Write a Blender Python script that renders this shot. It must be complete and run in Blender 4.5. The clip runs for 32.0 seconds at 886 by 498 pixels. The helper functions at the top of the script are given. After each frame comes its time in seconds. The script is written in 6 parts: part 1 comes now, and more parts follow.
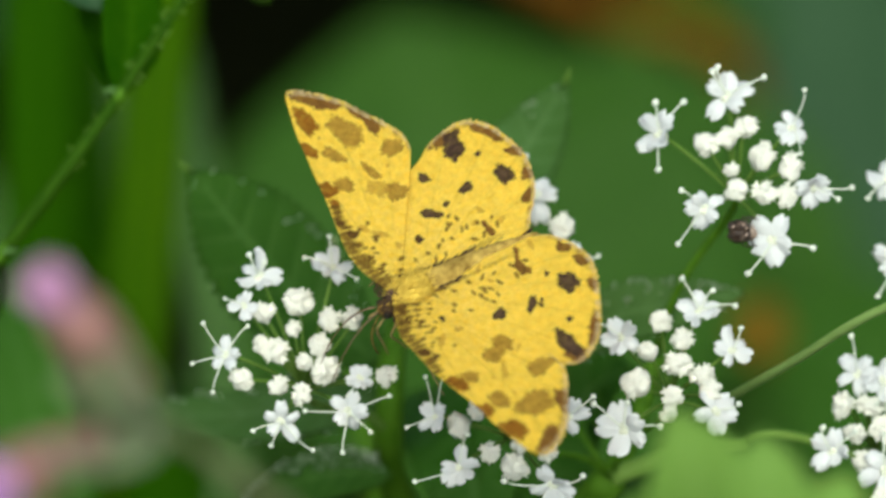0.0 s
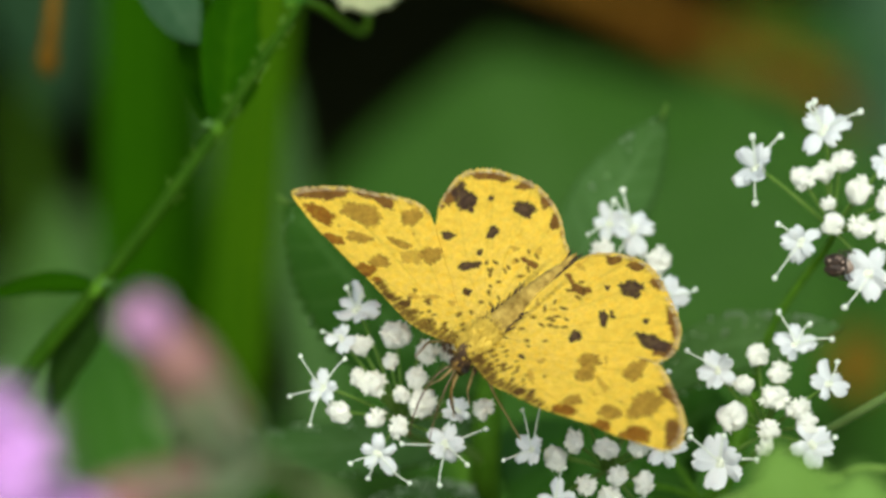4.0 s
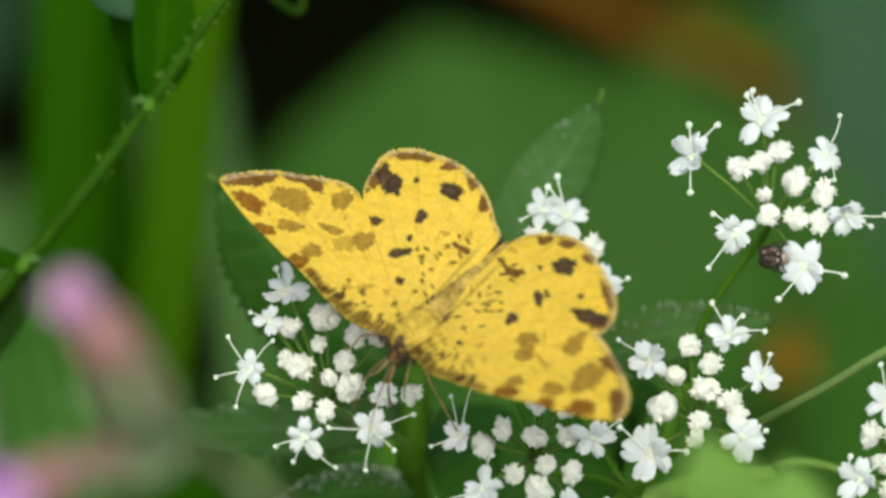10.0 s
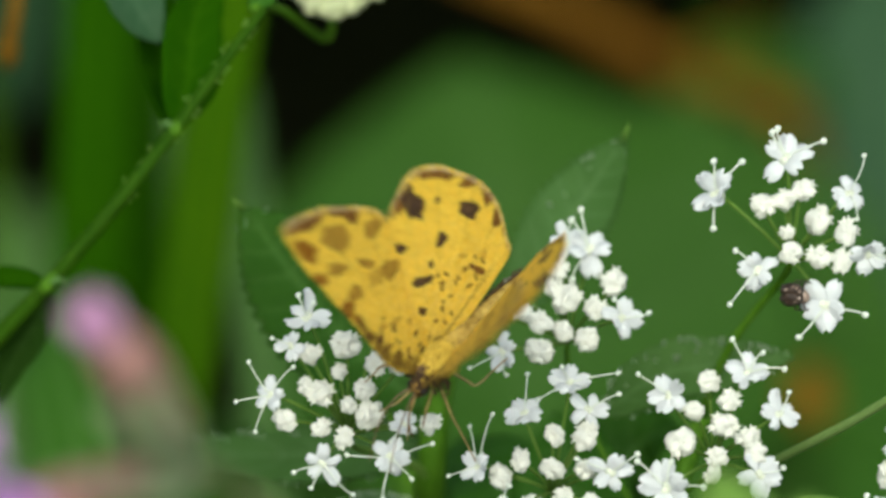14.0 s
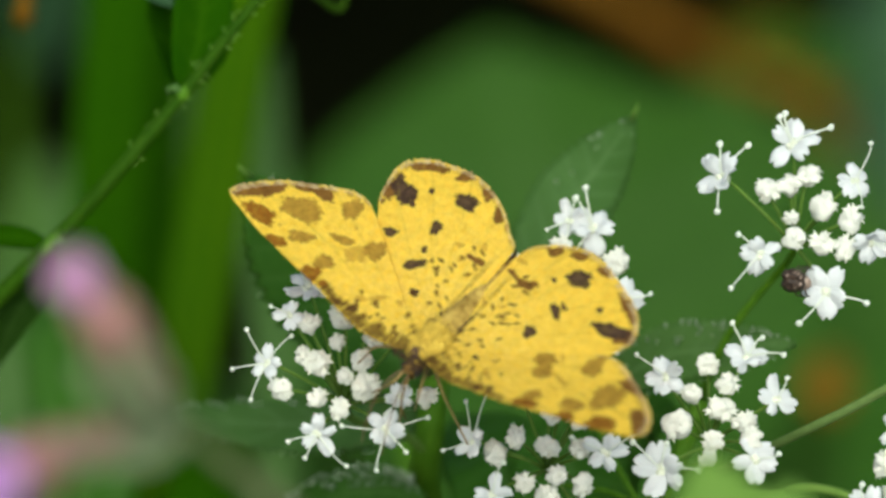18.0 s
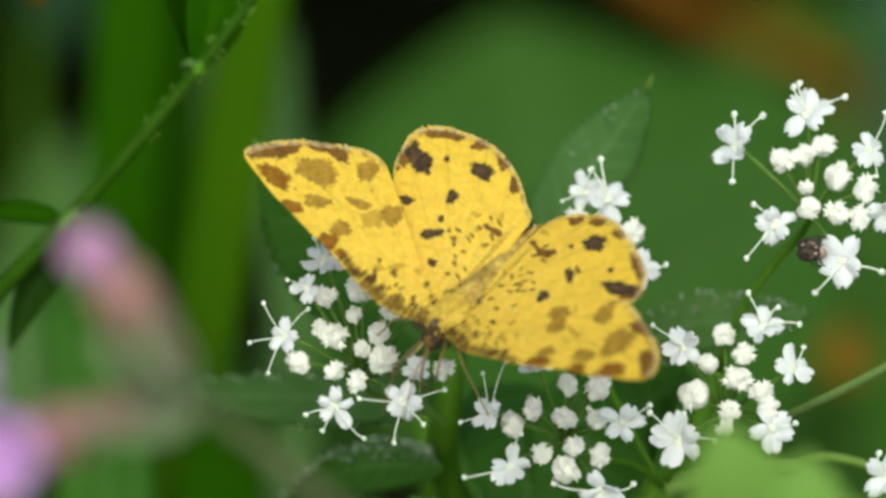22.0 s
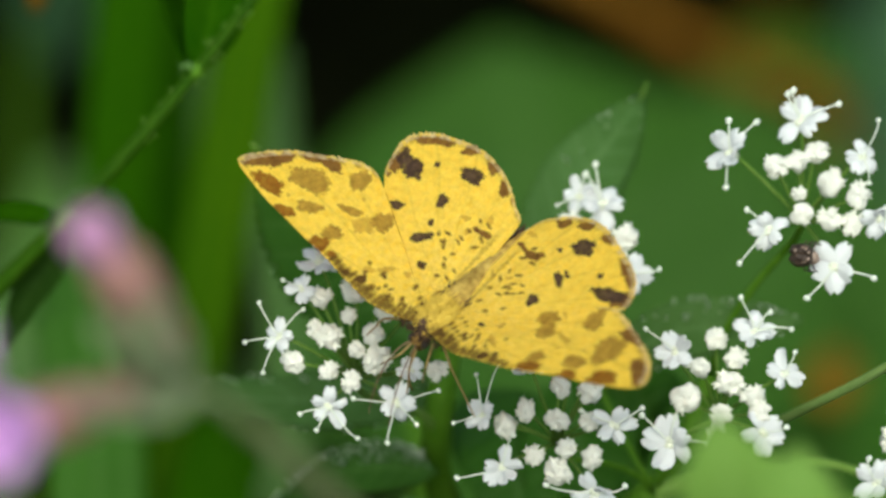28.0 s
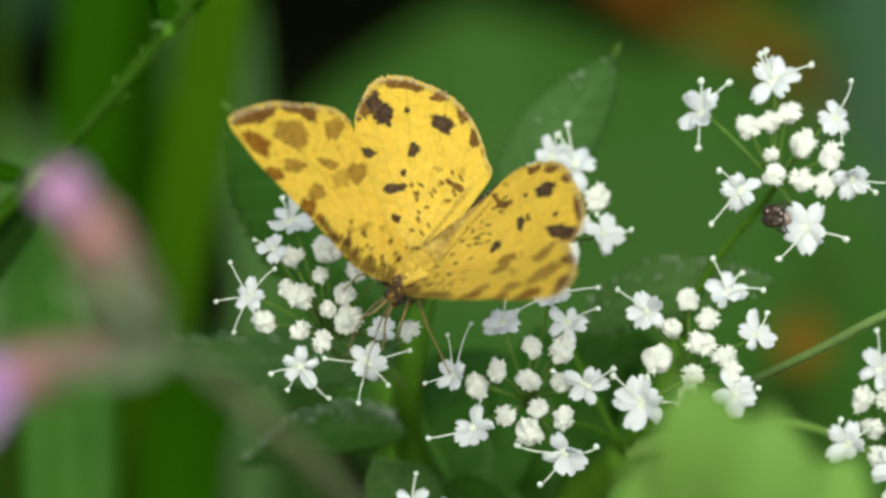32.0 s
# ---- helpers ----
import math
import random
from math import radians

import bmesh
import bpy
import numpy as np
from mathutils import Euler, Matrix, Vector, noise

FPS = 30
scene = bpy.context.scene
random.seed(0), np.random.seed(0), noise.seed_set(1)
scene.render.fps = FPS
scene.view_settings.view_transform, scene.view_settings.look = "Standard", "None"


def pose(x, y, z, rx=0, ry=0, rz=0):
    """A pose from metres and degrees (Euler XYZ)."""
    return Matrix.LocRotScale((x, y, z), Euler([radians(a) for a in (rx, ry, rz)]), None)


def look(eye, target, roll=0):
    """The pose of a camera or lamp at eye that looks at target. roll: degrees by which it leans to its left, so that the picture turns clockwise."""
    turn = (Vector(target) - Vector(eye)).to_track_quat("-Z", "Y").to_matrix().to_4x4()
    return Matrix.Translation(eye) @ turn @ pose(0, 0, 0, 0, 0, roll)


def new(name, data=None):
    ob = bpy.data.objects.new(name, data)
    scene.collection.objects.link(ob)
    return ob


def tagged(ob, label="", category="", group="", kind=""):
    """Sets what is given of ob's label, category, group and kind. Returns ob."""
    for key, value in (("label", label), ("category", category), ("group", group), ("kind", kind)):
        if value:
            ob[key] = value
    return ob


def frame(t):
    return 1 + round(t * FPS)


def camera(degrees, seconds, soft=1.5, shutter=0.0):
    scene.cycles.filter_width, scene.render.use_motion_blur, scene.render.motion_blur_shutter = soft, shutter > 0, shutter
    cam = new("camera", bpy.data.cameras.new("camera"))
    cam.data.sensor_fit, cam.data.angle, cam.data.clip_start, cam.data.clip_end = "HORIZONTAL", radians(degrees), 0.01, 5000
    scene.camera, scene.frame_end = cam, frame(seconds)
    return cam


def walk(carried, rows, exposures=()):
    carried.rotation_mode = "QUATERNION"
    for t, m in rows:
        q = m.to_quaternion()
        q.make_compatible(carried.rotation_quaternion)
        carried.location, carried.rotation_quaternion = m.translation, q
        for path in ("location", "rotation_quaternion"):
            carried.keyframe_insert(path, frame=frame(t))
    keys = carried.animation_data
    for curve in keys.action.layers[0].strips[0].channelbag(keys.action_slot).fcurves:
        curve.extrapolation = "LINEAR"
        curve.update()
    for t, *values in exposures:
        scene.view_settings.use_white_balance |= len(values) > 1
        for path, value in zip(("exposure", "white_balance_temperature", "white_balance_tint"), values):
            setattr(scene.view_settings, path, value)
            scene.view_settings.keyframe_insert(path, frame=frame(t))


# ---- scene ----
# Degrees across the picture: a long lens half a metre from the flowers, wide open, so only the flowers and the moth are sharp.
cam = camera(5.496, 32.0, soft=3.0, shutter=0.5)
cam.data.dof.use_dof = True
cam.data.dof.focus_distance = 0.498
cam.data.dof.aperture_fstop = 30.0

PATH = [
    (0.0, look((-0.00030, -0.41062, 0.73752), (0.00100, 0.00004, 0.45006), -1.29)),
    (0.2, look((-0.00030, -0.40973, 0.73690), (0.00001, -0.00018, 0.44974), -1.39)),
    (0.3, look((-0.00029, -0.40928, 0.73658), (-0.00054, 0.00003, 0.45005), -1.44)),
    (0.5, look((-0.00029, -0.40839, 0.73596), (-0.00097, 0.00050, 0.45071), -1.54)),
    (0.7, look((-0.00029, -0.40863, 0.73612), (-0.00045, 0.00129, 0.45184), -1.68)),
    (0.8, look((-0.00028, -0.40874, 0.73621), (-0.00022, 0.00150, 0.45214), -1.74)),
    (1.0, look((-0.00028, -0.40898, 0.73637), (-0.00009, 0.00158, 0.45226), -1.88)),
    (1.2, look((-0.00028, -0.40880, 0.73625), (-0.00041, 0.00182, 0.45260), -1.84)),
    (1.3, look((-0.00027, -0.40872, 0.73618), (-0.00061, 0.00171, 0.45244), -1.81)),
    (1.5, look((-0.00027, -0.40854, 0.73606), (-0.00100, 0.00166, 0.45237), -1.77)),
    (1.7, look((-0.00027, -0.40824, 0.73585), (-0.00115, 0.00138, 0.45198), -1.80)),
    (1.8, look((-0.00026, -0.40809, 0.73575), (-0.00126, 0.00112, 0.45160), -1.81)),
    (2.0, look((-0.00026, -0.40779, 0.73554), (-0.00203, 0.00104, 0.45149), -1.84)),
    (2.2, look((-0.00026, -0.40795, 0.73565), (-0.00182, 0.00102, 0.45145), -1.89)),
    (2.3, look((-0.00025, -0.40802, 0.73570), (-0.00145, 0.00115, 0.45165), -1.91)),
    (2.5, look((-0.00025, -0.40818, 0.73581), (-0.00055, 0.00152, 0.45217), -1.96)),
    (2.6, look((-0.00025, -0.40821, 0.73583), (-0.00036, 0.00169, 0.45241), -1.94)),
    (2.7, look((-0.00025, -0.40825, 0.73586), (-0.00010, 0.00163, 0.45233), -1.92)),
    (2.8, look((-0.00024, -0.40828, 0.73588), (-0.00027, 0.00153, 0.45219), -1.90)),
    (2.9, look((-0.00024, -0.40832, 0.73591), (-0.00086, 0.00141, 0.45202), -1.88)),
    (3.0, look((-0.00024, -0.40835, 0.73593), (-0.00151, 0.00121, 0.45173), -1.86)),
    (3.1, look((-0.00024, -0.40890, 0.73631), (-0.00235, 0.00076, 0.45108), -1.87)),
    (3.2, look((-0.00024, -0.40944, 0.73669), (-0.00261, 0.00015, 0.45021), -1.88)),
    (3.3, look((-0.00023, -0.40999, 0.73708), (-0.00368, 0.00026, 0.45038), -1.90)),
    (3.4, look((-0.00023, -0.41053, 0.73746), (-0.00374, 0.00156, 0.45223), -1.91)),
    (3.5, look((-0.00023, -0.41108, 0.73784), (-0.00402, 0.00123, 0.45176), -1.92)),
    (5.5, look((-0.00019, -0.41164, 0.73823), (-0.00171, 0.00107, 0.45153), -0.36)),
    (5.7, look((-0.00019, -0.41106, 0.73782), (-0.00132, 0.00108, 0.45154), -0.34)),
    (5.8, look((-0.00018, -0.41076, 0.73762), (-0.00089, 0.00089, 0.45127), -0.33)),
    (6.0, look((-0.00018, -0.41018, 0.73721), (-0.00071, 0.00010, 0.45014), -0.31)),
    (6.2, look((-0.00018, -0.40945, 0.73670), (-0.00076, -0.00018, 0.44974), -0.34)),
    (6.3, look((-0.00017, -0.40908, 0.73644), (-0.00100, -0.00011, 0.44984), -0.36)),
    (6.5, look((-0.00017, -0.40835, 0.73593), (-0.00130, 0.00011, 0.45016), -0.39)),
    (6.7, look((-0.00017, -0.40810, 0.73576), (-0.00113, -0.00031, 0.44956), -0.35)),
    (6.8, look((-0.00016, -0.40798, 0.73567), (-0.00103, -0.00046, 0.44935), -0.34)),
    (7.0, look((-0.00016, -0.40773, 0.73550), (-0.00068, -0.00084, 0.44880), -0.30)),
    (7.2, look((-0.00015, -0.40810, 0.73576), (-0.00050, -0.00114, 0.44837), -0.36)),
    (7.3, look((-0.00015, -0.40829, 0.73589), (-0.00023, -0.00127, 0.44818), -0.40)),
    (7.5, look((-0.00014, -0.40866, 0.73615), (-0.00053, -0.00157, 0.44776), -0.46)),
    (7.7, look((-0.00014, -0.40850, 0.73604), (-0.00134, -0.00163, 0.44768), -0.42)),
    (7.8, look((-0.00013, -0.40842, 0.73598), (-0.00150, -0.00148, 0.44789), -0.40)),
    (8.0, look((-0.00013, -0.40826, 0.73587), (-0.00096, -0.00098, 0.44860), -0.36)),
    (8.2, look((-0.00013, -0.40845, 0.73600), (0.00023, -0.00055, 0.44922), -0.25)),
    (8.3, look((-0.00012, -0.40855, 0.73607), (0.00062, -0.00050, 0.44928), -0.19)),
    (8.5, look((-0.00012, -0.40874, 0.73620), (0.00104, -0.00065, 0.44908), -0.08)),
    (8.7, look((-0.00012, -0.40908, 0.73644), (0.00058, -0.00057, 0.44919), -0.04)),
    (8.8, look((-0.00011, -0.40924, 0.73655), (0.00027, -0.00027, 0.44962), -0.03)),
    (9.0, look((-0.00011, -0.40958, 0.73679), (0.00000, 0.00000, 0.45000), 0.01)),
    (9.2, look((-0.00011, -0.40911, 0.73646), (-0.00094, 0.00012, 0.45018), -0.03)),
    (9.3, look((-0.00010, -0.40887, 0.73630), (-0.00126, 0.00031, 0.45044), -0.06)),
    (9.5, look((-0.00010, -0.40840, 0.73597), (-0.00136, 0.00095, 0.45136), -0.10)),
    (9.7, look((-0.00010, -0.40792, 0.73563), (-0.00082, 0.00099, 0.45141), -0.10)),
    (9.8, look((-0.00009, -0.40768, 0.73546), (-0.00066, 0.00089, 0.45127), -0.10)),
    (10.0, look((-0.00009, -0.40720, 0.73512), (-0.00053, 0.00062, 0.45088), -0.10)),
    (10.2, look((-0.00009, -0.40719, 0.73512), (-0.00038, 0.00016, 0.45023), 0.01)),
    (10.3, look((-0.00008, -0.40718, 0.73511), (-0.00027, -0.00019, 0.44973), 0.07)),
    (10.5, look((-0.00008, -0.40717, 0.73511), (0.00004, -0.00014, 0.44980), 0.18)),
    (10.7, look((-0.00008, -0.40672, 0.73479), (0.00007, 0.00008, 0.45011), 0.30)),
    (10.8, look((-0.00007, -0.40649, 0.73463), (0.00034, 0.00006, 0.45008), 0.35)),
    (11.0, look((-0.00007, -0.40604, 0.73431), (0.00165, -0.00035, 0.44950), 0.47)),
    (11.2, look((-0.00007, -0.40666, 0.73475), (0.00178, -0.00068, 0.44902), 0.43)),
    (11.3, look((-0.00006, -0.40698, 0.73496), (0.00130, -0.00088, 0.44875), 0.40)),
    (11.5, look((-0.00006, -0.40760, 0.73540), (-0.00009, -0.00114, 0.44838), 0.36)),
    (11.7, look((-0.00006, -0.40792, 0.73563), (-0.00114, -0.00054, 0.44923), 0.32)),
    (11.8, look((-0.00005, -0.40809, 0.73574), (-0.00116, -0.00049, 0.44930), 0.30)),
    (12.0, look((-0.00005, -0.40841, 0.73597), (-0.00119, -0.00020, 0.44972), 0.26)),
    (12.1, look((-0.00005, -0.40852, 0.73605), (-0.00172, -0.00008, 0.44988), 0.31)),
    (12.2, look((-0.00005, -0.40864, 0.73613), (-0.00225, 0.00021, 0.45030), 0.36)),
    (12.3, look((-0.00004, -0.40875, 0.73621), (-0.00322, 0.00026, 0.45038), 0.40)),
    (12.4, look((-0.00004, -0.40887, 0.73629), (-0.00411, 0.00036, 0.45051), 0.45)),
    (12.5, look((-0.00004, -0.40898, 0.73637), (-0.00485, 0.00065, 0.45093), 0.50)),
    (12.7, look((-0.00004, -0.40892, 0.73633), (-0.00417, 0.00076, 0.45108), 0.57)),
    (12.8, look((-0.00003, -0.40890, 0.73631), (-0.00374, 0.00084, 0.45120), 0.61)),
    (13.0, look((-0.00003, -0.40884, 0.73627), (-0.00371, 0.00097, 0.45138), 0.68)),
    (13.2, look((-0.00003, -0.40863, 0.73613), (-0.00351, 0.00109, 0.45155), 0.76)),
    (13.3, look((-0.00002, -0.40853, 0.73605), (-0.00356, 0.00112, 0.45161), 0.80)),
    (13.5, look((-0.00002, -0.40832, 0.73591), (-0.00339, 0.00101, 0.45144), 0.88)),
    (13.7, look((-0.00002, -0.40827, 0.73587), (-0.00303, 0.00100, 0.45143), 0.98)),
    (13.8, look((-0.00001, -0.40825, 0.73586), (-0.00278, 0.00113, 0.45162), 1.02)),
    (14.0, look((-0.00001, -0.40820, 0.73582), (-0.00177, 0.00154, 0.45220), 1.12)),
    (14.2, look((-0.00001, -0.40862, 0.73612), (-0.00109, 0.00168, 0.45240), 1.25)),
    (14.3, look((-0.00000, -0.40884, 0.73627), (-0.00118, 0.00152, 0.45217), 1.32)),
    (14.4, look((-0.00000, -0.40905, 0.73642), (-0.00153, 0.00150, 0.45215), 1.38)),
    (14.5, look((0.00000, -0.40926, 0.73657), (-0.00191, 0.00141, 0.45202), 1.45)),
    (16.5, look((0.00380, -0.40826, 0.73550), (-0.00059, 0.00062, 0.45089), 3.17)),
    (16.6, look((0.00381, -0.40829, 0.73551), (-0.00009, 0.00069, 0.45099), 3.13)),
    (16.7, look((0.00382, -0.40833, 0.73553), (0.00006, 0.00046, 0.45066), 3.09)),
    (16.8, look((0.00382, -0.40836, 0.73554), (-0.00023, 0.00034, 0.45048), 3.06)),
    (16.9, look((0.00383, -0.40840, 0.73556), (-0.00127, 0.00042, 0.45059), 3.02)),
    (17.0, look((0.00384, -0.40843, 0.73557), (-0.00246, 0.00072, 0.45103), 2.98)),
    (17.1, look((0.00385, -0.40817, 0.73538), (-0.00344, 0.00122, 0.45175), 2.92)),
    (17.2, look((0.00385, -0.40791, 0.73518), (-0.00366, 0.00149, 0.45213), 2.87)),
    (17.3, look((0.00386, -0.40765, 0.73499), (-0.00353, 0.00149, 0.45212), 2.81)),
    (17.4, look((0.00386, -0.40739, 0.73479), (-0.00299, 0.00133, 0.45190), 2.76)),
    (17.5, look((0.00387, -0.40713, 0.73460), (-0.00248, 0.00124, 0.45177), 2.70)),
    (17.7, look((0.00389, -0.40715, 0.73460), (-0.00245, 0.00091, 0.45129), 2.71)),
    (17.8, look((0.00389, -0.40717, 0.73459), (-0.00231, 0.00067, 0.45096), 2.72)),
    (18.0, look((0.00391, -0.40719, 0.73459), (-0.00181, 0.00073, 0.45104), 2.73)),
    (18.2, look((0.00393, -0.40699, 0.73443), (-0.00156, 0.00043, 0.45061), 2.74)),
    (18.3, look((0.00393, -0.40688, 0.73434), (-0.00160, 0.00039, 0.45055), 2.74)),
    (18.5, look((0.00395, -0.40668, 0.73418), (-0.00116, 0.00024, 0.45035), 2.75)),
    (18.7, look((0.00397, -0.40748, 0.73472), (-0.00056, 0.00029, 0.45041), 2.65)),
    (18.8, look((0.00397, -0.40788, 0.73499), (-0.00054, 0.00020, 0.45029), 2.60)),
    (19.0, look((0.00399, -0.40868, 0.73553), (-0.00029, -0.00027, 0.44962), 2.50)),
    (19.2, look((0.00400, -0.40812, 0.73511), (-0.00003, -0.00012, 0.44983), 2.48)),
    (19.3, look((0.00401, -0.40783, 0.73491), (-0.00008, 0.00003, 0.45004), 2.47)),
    (19.5, look((0.00402, -0.40727, 0.73449), (-0.00006, 0.00056, 0.45080), 2.45)),
    (19.7, look((0.00404, -0.40735, 0.73453), (-0.00046, 0.00082, 0.45117), 2.48)),
    (19.8, look((0.00404, -0.40740, 0.73454), (-0.00070, 0.00086, 0.45123), 2.49)),
    (20.0, look((0.00406, -0.40748, 0.73458), (-0.00153, 0.00046, 0.45066), 2.52)),
    (20.2, look((0.00408, -0.40774, 0.73474), (-0.00221, 0.00047, 0.45068), 2.46)),
    (20.3, look((0.00408, -0.40787, 0.73482), (-0.00212, 0.00069, 0.45098), 2.42)),
    (20.5, look((0.00410, -0.40813, 0.73498), (-0.00177, 0.00118, 0.45169), 2.36)),
    (20.7, look((0.00412, -0.40821, 0.73502), (-0.00174, 0.00144, 0.45205), 2.33)),
    (20.8, look((0.00412, -0.40825, 0.73503), (-0.00211, 0.00137, 0.45196), 2.31)),
    (21.0, look((0.00414, -0.40833, 0.73507), (-0.00292, 0.00099, 0.45142), 2.28)),
    (21.2, look((0.00415, -0.40833, 0.73505), (-0.00257, 0.00081, 0.45115), 2.32)),
    (21.3, look((0.00416, -0.40833, 0.73504), (-0.00222, 0.00073, 0.45104), 2.33)),
    (21.5, look((0.00417, -0.40833, 0.73502), (-0.00163, 0.00056, 0.45080), 2.37)),
    (21.7, look((0.00419, -0.40825, 0.73494), (-0.00211, 0.00022, 0.45031), 2.30)),
    (21.8, look((0.00419, -0.40822, 0.73491), (-0.00231, 0.00021, 0.45030), 2.27)),
    (22.0, look((0.00421, -0.40814, 0.73483), (-0.00259, -0.00015, 0.44978), 2.20)),
    (22.2, look((0.00423, -0.40784, 0.73460), (-0.00216, -0.00043, 0.44938), 2.22)),
    (22.3, look((0.00423, -0.40770, 0.73449), (-0.00194, -0.00052, 0.44926), 2.24)),
    (22.5, look((0.00425, -0.40740, 0.73426), (-0.00187, -0.00074, 0.44895), 2.26)),
    (22.7, look((0.00427, -0.40772, 0.73446), (-0.00157, -0.00125, 0.44821), 2.28)),
    (22.8, look((0.00427, -0.40789, 0.73457), (-0.00182, -0.00129, 0.44815), 2.30)),
    (23.0, look((0.00429, -0.40821, 0.73477), (-0.00221, -0.00142, 0.44797), 2.32)),
    (23.2, look((0.00430, -0.40820, 0.73474), (-0.00225, -0.00173, 0.44753), 2.32)),
    (23.3, look((0.00431, -0.40819, 0.73473), (-0.00221, -0.00184, 0.44737), 2.32)),
    (23.5, look((0.00432, -0.40818, 0.73470), (-0.00203, -0.00182, 0.44740), 2.32)),
    (23.7, look((0.00434, -0.40836, 0.73480), (-0.00255, -0.00200, 0.44715), 2.30)),
    (23.8, look((0.00434, -0.40845, 0.73486), (-0.00314, -0.00193, 0.44725), 2.30)),
    (24.0, look((0.00436, -0.40863, 0.73496), (-0.00354, -0.00121, 0.44827), 2.28)),
    (24.2, look((0.00438, -0.40891, 0.73514), (-0.00283, -0.00107, 0.44847), 2.28)),
    (24.3, look((0.00438, -0.40905, 0.73522), (-0.00270, -0.00105, 0.44850), 2.29)),
    (24.4, look((0.00439, -0.40919, 0.73531), (-0.00287, -0.00107, 0.44847), 2.29)),
    (24.5, look((0.00440, -0.40933, 0.73540), (-0.00310, -0.00097, 0.44862), 2.29)),
    (26.5, look((0.00360, -0.41193, 0.73282), (-0.00295, 0.00025, 0.45035), 2.66)),
    (26.7, look((0.00359, -0.41198, 0.73284), (-0.00344, 0.00036, 0.45052), 2.65)),
    (26.8, look((0.00359, -0.41201, 0.73284), (-0.00332, 0.00030, 0.45043), 2.65)),
    (27.0, look((0.00358, -0.41206, 0.73286), (-0.00317, 0.00020, 0.45029), 2.64)),
    (27.2, look((0.00357, -0.41225, 0.73298), (-0.00261, 0.00059, 0.45085), 2.66)),
    (27.3, look((0.00357, -0.41234, 0.73303), (-0.00232, 0.00060, 0.45086), 2.67)),
    (27.5, look((0.00356, -0.41253, 0.73315), (-0.00148, 0.00047, 0.45067), 2.69)),
    (27.7, look((0.00356, -0.41271, 0.73326), (-0.00171, 0.00025, 0.45035), 2.75)),
    (27.8, look((0.00355, -0.41279, 0.73331), (-0.00179, 0.00005, 0.45008), 2.79)),
    (28.0, look((0.00355, -0.41297, 0.73342), (-0.00232, -0.00008, 0.44988), 2.85)),
    (28.2, look((0.00354, -0.41304, 0.73345), (-0.00217, -0.00014, 0.44980), 2.85)),
    (28.3, look((0.00354, -0.41308, 0.73347), (-0.00187, -0.00030, 0.44957), 2.84)),
    (28.5, look((0.00353, -0.41315, 0.73350), (-0.00222, -0.00018, 0.44974), 2.84)),
    (28.7, look((0.00352, -0.41302, 0.73339), (-0.00263, -0.00020, 0.44972), 2.89)),
    (28.8, look((0.00352, -0.41296, 0.73334), (-0.00299, 0.00005, 0.45007), 2.92)),
    (29.0, look((0.00351, -0.41283, 0.73323), (-0.00246, -0.00011, 0.44984), 2.97)),
    (29.2, look((0.00350, -0.41259, 0.73304), (-0.00243, -0.00057, 0.44919), 2.97)),
    (29.3, look((0.00350, -0.41246, 0.73295), (-0.00287, -0.00078, 0.44889), 2.98)),
    (29.5, look((0.00349, -0.41222, 0.73276), (-0.00317, -0.00122, 0.44825), 2.98)),
    (29.7, look((0.00348, -0.41212, 0.73267), (-0.00373, -0.00121, 0.44828), 2.98)),
    (29.8, look((0.00348, -0.41207, 0.73263), (-0.00378, -0.00114, 0.44838), 2.98)),
    (30.0, look((0.00347, -0.41197, 0.73254), (-0.00371, -0.00144, 0.44794), 2.98)),
    (30.1, look((0.00347, -0.41186, 0.73245), (-0.00362, -0.00158, 0.44775), 3.01)),
    (30.2, look((0.00346, -0.41175, 0.73237), (-0.00321, -0.00164, 0.44765), 3.05)),
    (30.3, look((0.00346, -0.41165, 0.73228), (-0.00257, -0.00161, 0.44769), 3.08)),
    (30.4, look((0.00345, -0.41154, 0.73220), (-0.00187, -0.00178, 0.44746), 3.12)),
    (30.5, look((0.00345, -0.41143, 0.73211), (-0.00166, -0.00171, 0.44755), 3.15)),
    (30.7, look((0.00345, -0.41161, 0.73222), (-0.00203, -0.00164, 0.44765), 3.13)),
    (30.8, look((0.00344, -0.41169, 0.73227), (-0.00210, -0.00161, 0.44770), 3.12)),
    (31.0, look((0.00344, -0.41187, 0.73238), (-0.00180, -0.00169, 0.44759), 3.10)),
    (31.2, look((0.00343, -0.41176, 0.73229), (-0.00179, -0.00141, 0.44799), 3.08)),
    (31.3, look((0.00343, -0.41171, 0.73224), (-0.00160, -0.00136, 0.44805), 3.08)),
    (31.5, look((0.00342, -0.41160, 0.73215), (-0.00102, -0.00149, 0.44788), 3.06)),
    (31.7, look((0.00341, -0.41198, 0.73239), (-0.00047, -0.00141, 0.44799), 3.09)),
    (31.8, look((0.00341, -0.41216, 0.73252), (-0.00040, -0.00135, 0.44807), 3.11)),
    (32.0, look((0.00340, -0.41254, 0.73276), (-0.00066, -0.00128, 0.44818), 3.14)),
]

EXPOSURE = 0.77
walk(cam, PATH, exposures=[(0.0, EXPOSURE, 6500, -1), (32.0, EXPOSURE, 6500, -1)])

